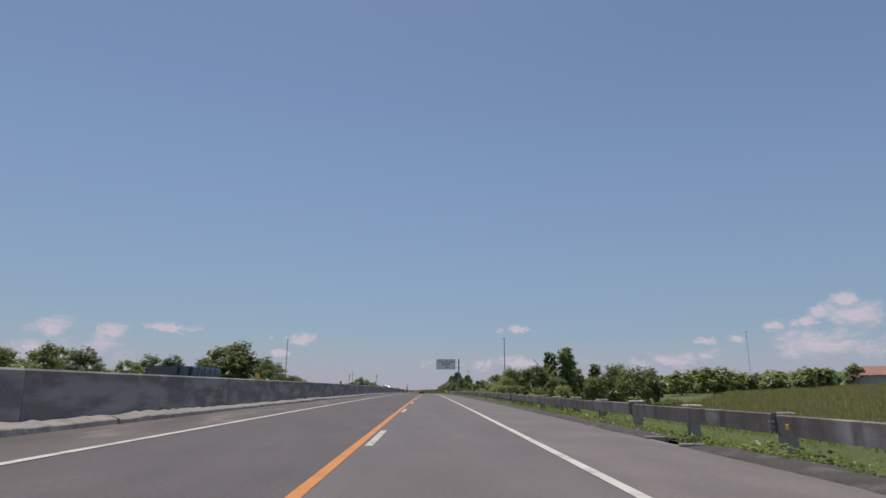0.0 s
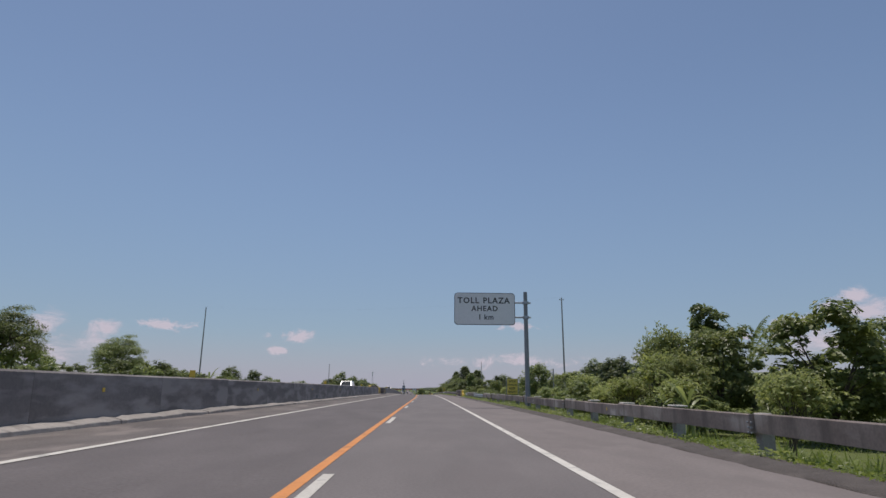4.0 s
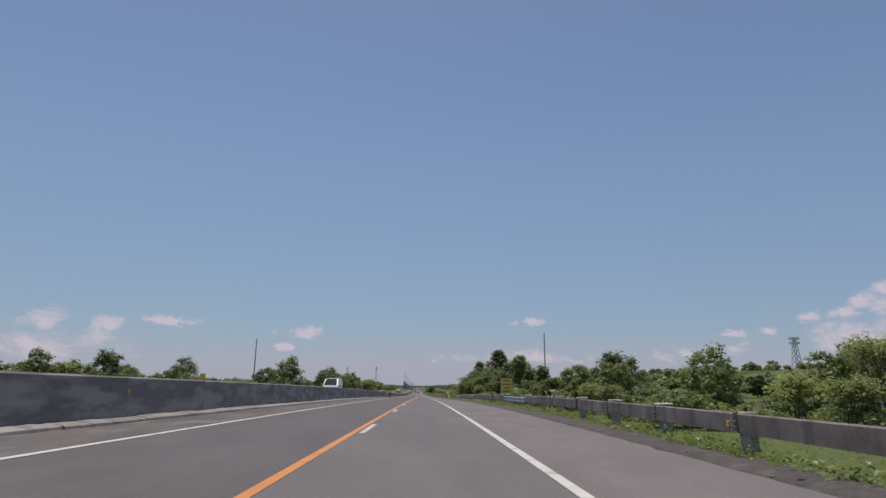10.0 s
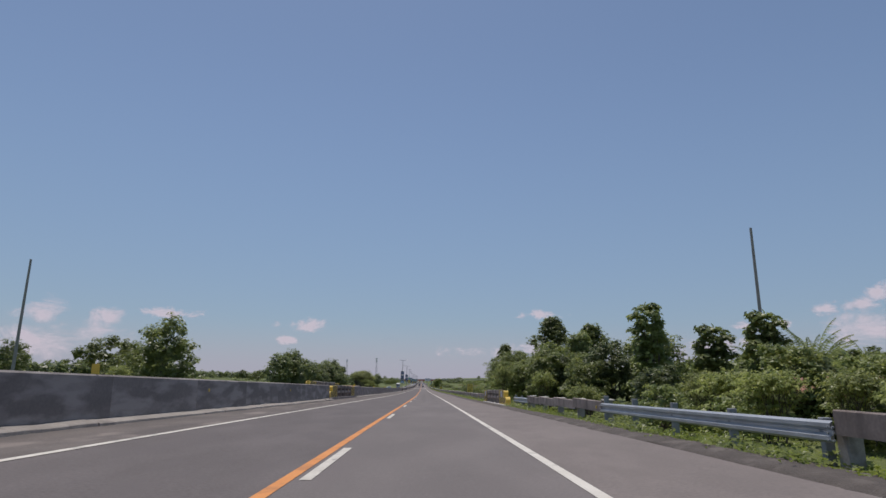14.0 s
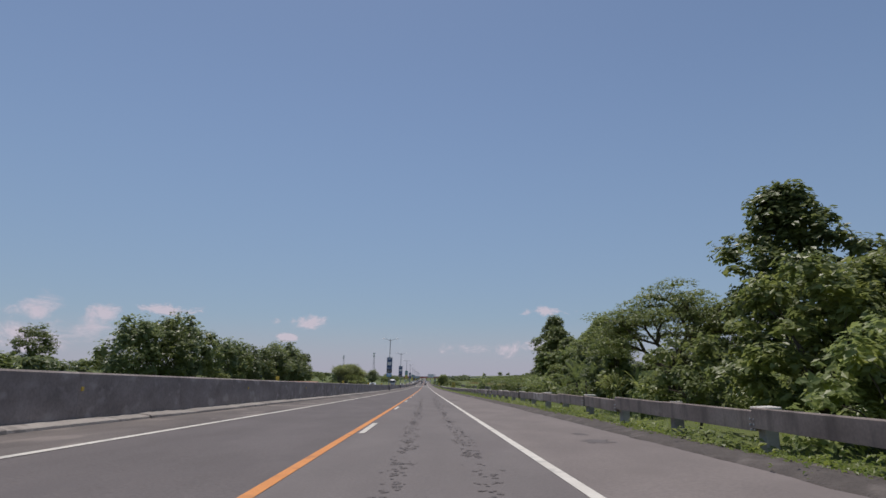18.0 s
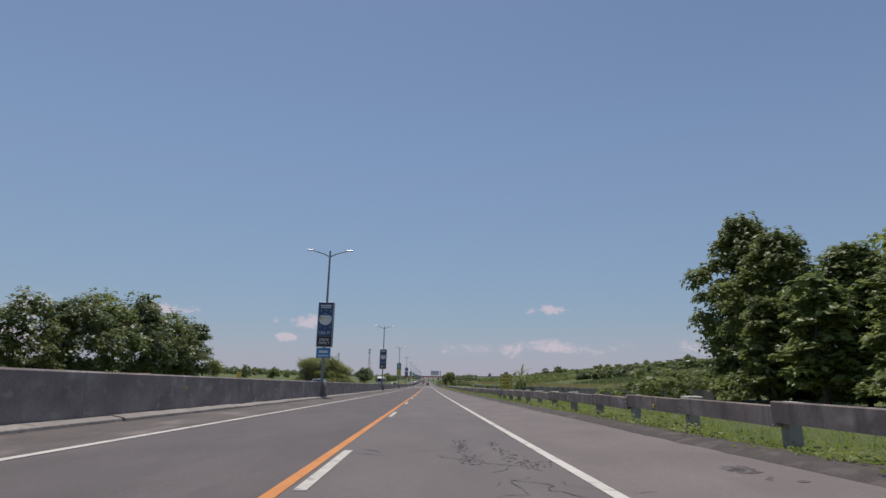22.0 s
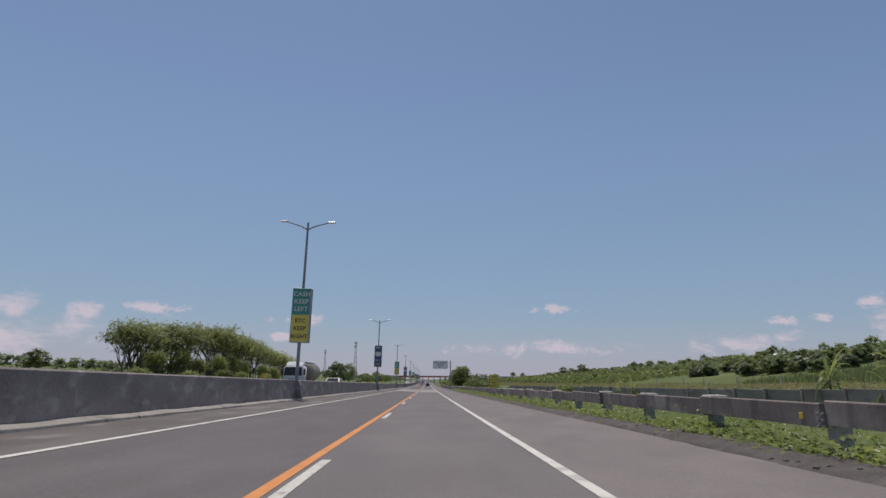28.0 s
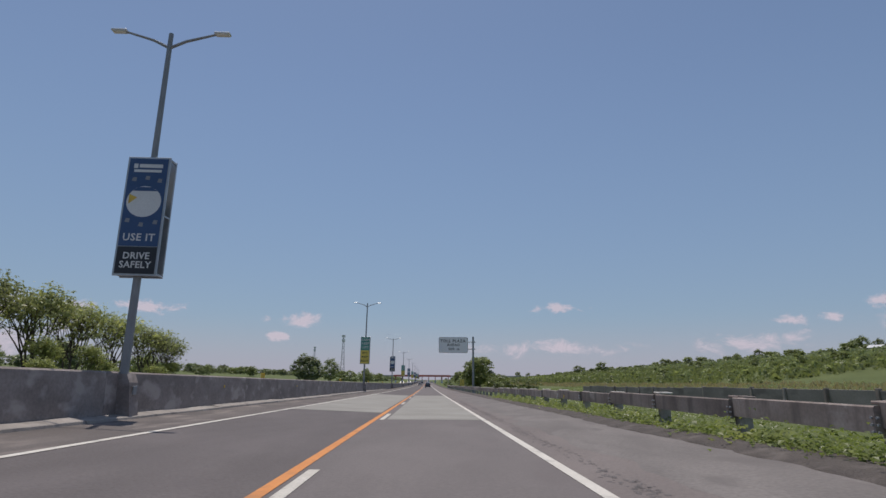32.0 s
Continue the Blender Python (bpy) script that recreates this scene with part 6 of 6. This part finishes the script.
car("sedan", 577, -13.4, BLUE_CAR, "bright blue sedan on the far carriageway", 1.48, 4.4, 1.74, False)
car("sedan", 699, -9.6, SILVER_CAR, "silver sedan behind the tanker on the far carriageway", 1.48, 4.4, 1.74, False)
for i, (s, d, m) in enumerate(((1120, 1.8, WHITE_CAR), (1150, -2.2, DARK_CAR), (1095, -10, WHITE_CAR), (1060, -13.2, SILVER_CAR), (1180, 5.5, WHITE_CAR), (985, -10, WHITE_CAR))):
    car("sedan", s, d, m, "car near the distant toll plaza", 1.6, 4.4, 1.75, d > -6)


def tanker(s, d):
    truck = thing("tanker_truck", "white cab tanker truck with a dusty brown tank", "truck", stand(s, d, OPPOSITE - 0.03, 180), "vehicles on the expressway")
    cab = side_shape([(3.0, 0.5), (3.08, 1.2), (3.05, 1.7), (2.88, 2.75), (2.7, 2.9), (0.9, 2.9), (0.9, 0.5)][::-1], -1.22, 1.22)
    for v in cab.verts:
        if v.co.y > 2.6:
            v.co.x *= 0.96
    bmesh.ops.bevel(cab, geom=cab.edges[:], offset=0.11, segments=3, affect="EDGES")
    cab = part("cab", cab, WHITE_CAR, truck)
    cab.data.shade_smooth()
    fairing = side_shape([(2.45, 2.88), (2.1, 3.2), (1.6, 3.42), (0.95, 3.45), (0.95, 2.88)][::-1], -1.05, 1.05)
    bmesh.ops.bevel(fairing, geom=fairing.edges[:], offset=0.1, segments=2, affect="EDGES")
    part("roof_fairing", fairing, WHITE_CAR, cab)
    part("sun_visor", boxed(-1.05, 1.05, 2.86, 3.08, 2.68, 2.8, bevel=0.03), POLE_GREY, cab)
    bm = bmesh.new()
    q = [bm.verts.new(p) for p in ((-1.08, 3.065, 1.75), (1.08, 3.065, 1.75), (1.02, 2.93, 2.72), (-1.02, 2.93, 2.72))]
    bm.faces.new(q)
    bmesh.ops.solidify(bm, geom=bm.faces[:], thickness=-0.03)
    part("windscreen", bm, GLASS_DARK, cab)
    part("grille", boxed(-0.7, 0.7, 3.03, 3.09, 0.75, 1.45, bevel=0.02), POLE_GREY, cab)
    for z in (0.85, 1.0, 1.15, 1.3):
        part("slat", boxed(-0.66, 0.66, 3.09, 3.11, z, z + 0.05), WHITE, cab)
    for side in (-1, 1):
        part("headlight", boxed(side * 0.95 - 0.17, side * 0.95 + 0.17, 3.0, 3.08, 0.8, 1.05, bevel=0.02), WHITE, cab)
        part("side_window", boxed(side * 1.2 - 0.03, side * 1.2 + 0.03, 1.7, 2.6, 1.8, 2.6, bevel=0.01), GLASS_DARK, cab)
        part("mirror", boxed(side * 1.35 - 0.1, side * 1.35 + 0.1, 2.75, 2.9, 1.9, 2.5, bevel=0.03), BLACK, cab)
    part("bumper", boxed(-1.2, 1.2, 2.95, 3.15, 0.35, 0.7, bevel=0.05), WHITE_CAR, cab)
    part("chassis", boxed(-0.5, 0.5, -9.0, 1.0, 0.7, 1.05), BLACK, truck)
    bm = bmesh.new()
    rod(bm, (0, -8.9, 2.25), (0, 0.4, 2.25), 1.18, 1.18, 40)
    bmesh.ops.bevel(bm, geom=[e for e in bm.edges if e.is_manifold and e.calc_face_angle() > 0.9], offset=0.2, segments=3, affect="EDGES")
    tank = part("tank", bm, material("dusty_tank", (0.19, 0.165, 0.12), (0.26, 0.225, 0.165), 0.5, 0.6, 10, 0.05), truck, "dusty brown cylindrical tank")
    tank.data.shade_smooth()
    for y in (-7, -4.2, -1.4):
        bm = bmesh.new()
        rod(bm, (0, y, 3.38), (0, y, 3.55), 0.3, 0.28, 14)
        part("hatch", bm, POLE_GREY, tank)
    part("walkway", boxed(-0.45, 0.45, -8.5, 0.0, 3.42, 3.46), POLE_GREY, tank)
    wheels(truck, (-1.05, 1.05), (2.2, -0.2, -6.6, -7.9), 0.5)
    return truck


tanker(701, -14.4)


def cargo_truck(s, d):
    truck = thing("cargo_truck", "blue covered cargo truck on the far carriageway", "truck", stand(s, d, OPPOSITE - 0.03, 180), "vehicles on the expressway")
    bm = side_shape([(3.0, 0.5), (3.0, 1.2), (2.75, 1.8), (1.4, 1.85), (1.4, 0.5)][::-1], -1.05, 1.05)
    bmesh.ops.bevel(bm, geom=bm.edges[:], offset=0.06, segments=2, affect="EDGES")
    cab = part("cab", bm, DARK_CAR, truck)
    part("windscreen", boxed(-0.92, 0.92, 2.86, 2.97, 1.25, 1.72, bevel=0.02), GLASS_DARK, cab)
    part("cargo_box", boxed(-1.15, 1.15, -4.0, 1.3, 0.7, 1.85, bevel=0.08), paint("blue_tarpaulin", (0.025, 0.045, 0.09)), truck, "dark blue covered load box")
    for y in (-3, -2, -1, 0):
        part("rib", boxed(-1.17, 1.17, y - 0.04, y + 0.04, 0.7, 1.88), POLE_GREY, truck)
    wheels(truck, (-0.95, 0.95), (2.1, -2.4), 0.45)
    return truck


cargo_truck(39, -14.6)


# ---- the toll plaza and towers far ahead ----
CANOPY_RED = material("canopy_red", (0.4, 0.07, 0.05), (0.46, 0.09, 0.06), 0.5, 0.5, 10, 0.02)
plaza = thing("toll_plaza", "distant toll plaza under a long red canopy", "toll plaza", stand(1250, -3, 0), kind="structure")
part("canopy", boxed(-26, 26, -5, 5, 5.6, 7.0, bevel=0.1), CANOPY_RED, plaza)
part("roof", boxed(-25, 25, -4.5, 4.5, 7.0, 7.3), ROOF_PALE, plaza)
for i in range(9):
    x = -24 + 6 * i
    part("column", boxed(x - 0.3, x + 0.3, -0.3, 0.3, -0.5, 5.6), CANOPY_RED, plaza)
    booth = part("booth", boxed(x - 0.7, x + 0.7, -3.2, -0.8, 0, 2.6, bevel=0.05), WHITE, plaza)
    part("booth_window", boxed(x - 0.72, x + 0.72, -3.0, -1.0, 1.1, 2.1), GLASS_DARK, booth)
bridge = thing("overpass", "distant overpass crossing beyond the toll plaza", "bridge", stand(1420, -3, 0), kind="structure")
part("deck", boxed(-120, 120, -5, 5, 6.5, 8.0), WALL, bridge)
for x in (-70, -25, 22, 60):
    part("pier", boxed(x - 0.8, x + 0.8, -1.5, 1.5, -2, 6.5), WALL, bridge)


def lattice(s, d, height, base, label, red=False):
    z = land(s, d)
    tower = thing("lattice_tower", label, "tower", stand(s, d, z - 0.3), "lattice towers")
    mat = CANOPY_RED if red else POLE_GREY
    levels = 9
    corner = lambda i, j: Vector(((-1, 1, 1, -1)[i], (-1, -1, 1, 1)[i], 0)) * base * (1 - 0.8 * j / levels) / 2 + Vector((0, 0, height * j / levels))
    for i in range(4):
        bm = bmesh.new()
        rod(bm, corner(i, 0), corner(i, levels), base * 0.028, base * 0.018, 5)
        part("leg", bm, mat, tower)
        bm = bmesh.new()
        for j in range(levels):
            rod(bm, corner(i, j), corner((i + 1) % 4, j + 1), base * 0.015, base * 0.015, 4)
            rod(bm, corner((i + 1) % 4, j), corner(i, j + 1), base * 0.015, base * 0.015, 4)
        part("bracing", bm, mat, tower)
    for z in (height * 0.86, height * 0.95):
        part("antenna", boxed(-base * 0.35, base * 0.35, -base * 0.3, base * 0.3, z, z + height * 0.05), WHITE, tower)
    return tower


lattice(1180, -66, 37, 3.6, "slim grey telephone mast beyond the trees")
lattice(1500, -150, 40, 4, "slim grey telephone mast far off")
lattice(420, 130, 17, 3.5, "grey lattice power pylon beyond the trees")
lattice(560, 330, 44, 1.0, "thin grey radio mast far off")


# ---- clouds, far behind everything ----
def cloud_material(name, seed, cover, tint, stretch):
    m = bpy.data.materials.new(name)
    m.use_nodes = True
    n, l = m.node_tree.nodes, m.node_tree.links
    n.remove(n["Principled BSDF"])
    where = n.new("ShaderNodeTexCoord")
    shift = n.new("ShaderNodeMapping")
    shift.inputs["Location"].default_value = (seed * 3.7, seed * 1.3, 0)
    shift.inputs["Scale"].default_value = (stretch, 1, 1)
    l.new(where.outputs["Object"], shift.inputs[0])
    puff = n.new("ShaderNodeTexNoise")
    puff.inputs["Scale"].default_value, puff.inputs["Detail"].default_value, puff.inputs["Roughness"].default_value, puff.inputs["Distortion"].default_value = 1.0, 8, 0.66, 0.4
    l.new(shift.outputs[0], puff.inputs["Vector"])
    # fades to the sheet's rim: 1 - distance from its middle, in its own half sizes
    far = n.new("ShaderNodeVectorMath")
    far.operation = "LENGTH"
    l.new(where.outputs["Object"], far.inputs[0])
    rim = n.new("ShaderNodeMapRange")
    rim.inputs["From Min"].default_value, rim.inputs["From Max"].default_value = 1.0, 0.0
    rim.inputs["To Min"].default_value, rim.inputs["To Max"].default_value = -0.45, cover
    l.new(far.outputs["Value"], rim.inputs[0])
    total = n.new("ShaderNodeMath")
    spread = n.new("ShaderNodeMath")
    spread.operation = "MULTIPLY_ADD"
    spread.inputs[1].default_value, spread.inputs[2].default_value = 2.0, -0.5
    l.new(puff.outputs["Fac"], spread.inputs[0])
    l.new(spread.outputs[0], total.inputs[0])
    l.new(rim.outputs[0], total.inputs[1])
    edge = n.new("ShaderNodeMapRange")
    edge.interpolation_type = "SMOOTHSTEP"
    edge.inputs["From Min"].default_value, edge.inputs["From Max"].default_value = 0.42, 0.95
    edge.inputs["To Max"].default_value = 0.85
    l.new(total.outputs[0], edge.inputs[0])
    glow, clear, both = n.new("ShaderNodeEmission"), n.new("ShaderNodeBsdfTransparent"), n.new("ShaderNodeMixShader")
    glow.inputs[0].default_value = (*tint, 1)
    glow.inputs[1].default_value = 1.0
    l.new(edge.outputs[0], both.inputs[0])
    l.new(clear.outputs[0], both.inputs[1])
    l.new(glow.outputs[0], both.inputs[2])
    l.new(both.outputs[0], n["Material Output"].inputs[0])
    return m


def cloud(azimuth, up, half_w, half_h, seed, cover=0.25, tint=(0.57, 0.515, 0.585)):
    """A bank of cloud far off: degrees to the right of the first heading, degrees up, half sizes in degrees."""
    r = 4200
    a, e = radians(azimuth), radians(up)
    c = Vector((math.sin(a) * math.cos(e), math.cos(a) * math.cos(e), math.sin(e))) * r + Vector((0, 320, 0))
    bm = bmesh.new()
    q = [bm.verts.new(p) for p in ((-1, 0, -1), (1, 0, -1), (1, 0, 1), (-1, 0, 1))]
    bm.faces.new(q)
    ob = part("cloud", bm, cloud_material("cloud", seed, cover, tint, half_w / half_h * 0.55))
    ob.matrix_basis = Matrix.Translation(c) @ Matrix.Rotation(-a, 4, "Z") @ Matrix.Diagonal((math.tan(radians(half_w)) * r, 1, math.tan(radians(half_h)) * r, 1))
    ob.visible_shadow = False
    return tagged(ob, "distant soft pinkish white cloud", "cloud", kind="structure")


def haze_sheet(radius, top, share, tint, label):
    """A see-through glowing cylinder that paints haze over the sky all along the horizon."""
    m = bpy.data.materials.new("glowing_haze")
    m.use_nodes = True
    n, l = m.node_tree.nodes, m.node_tree.links
    n.remove(n["Principled BSDF"])
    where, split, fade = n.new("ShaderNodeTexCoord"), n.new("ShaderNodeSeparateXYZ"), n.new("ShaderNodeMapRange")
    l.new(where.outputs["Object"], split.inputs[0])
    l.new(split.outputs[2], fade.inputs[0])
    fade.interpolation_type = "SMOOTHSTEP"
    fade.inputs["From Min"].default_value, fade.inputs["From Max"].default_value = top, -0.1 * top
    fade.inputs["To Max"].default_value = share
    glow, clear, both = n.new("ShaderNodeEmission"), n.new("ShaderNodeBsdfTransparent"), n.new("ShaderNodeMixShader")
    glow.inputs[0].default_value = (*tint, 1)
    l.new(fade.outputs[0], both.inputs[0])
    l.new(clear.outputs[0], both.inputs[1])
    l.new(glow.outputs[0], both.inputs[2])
    l.new(both.outputs[0], n["Material Output"].inputs[0])
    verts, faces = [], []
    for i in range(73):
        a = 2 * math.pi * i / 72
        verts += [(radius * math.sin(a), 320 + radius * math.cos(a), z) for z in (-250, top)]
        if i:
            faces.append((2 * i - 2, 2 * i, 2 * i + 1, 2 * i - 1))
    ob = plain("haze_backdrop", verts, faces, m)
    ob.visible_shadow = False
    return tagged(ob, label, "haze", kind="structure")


# added glow: blue-grey evens the low sky's colour, pinkish paints the horizon haze
haze_sheet(4300, 2300, 0.7, (0.162, 0.25, 0.39), "blue-grey haze fading up into the sky")
haze_sheet(4250, 440, 0.68, (0.4, 0.385, 0.48), "pale pinkish haze lying along the horizon")
for row in CLOUDS_LEFT + CLOUDS_RIGHT:
    cloud(*row)
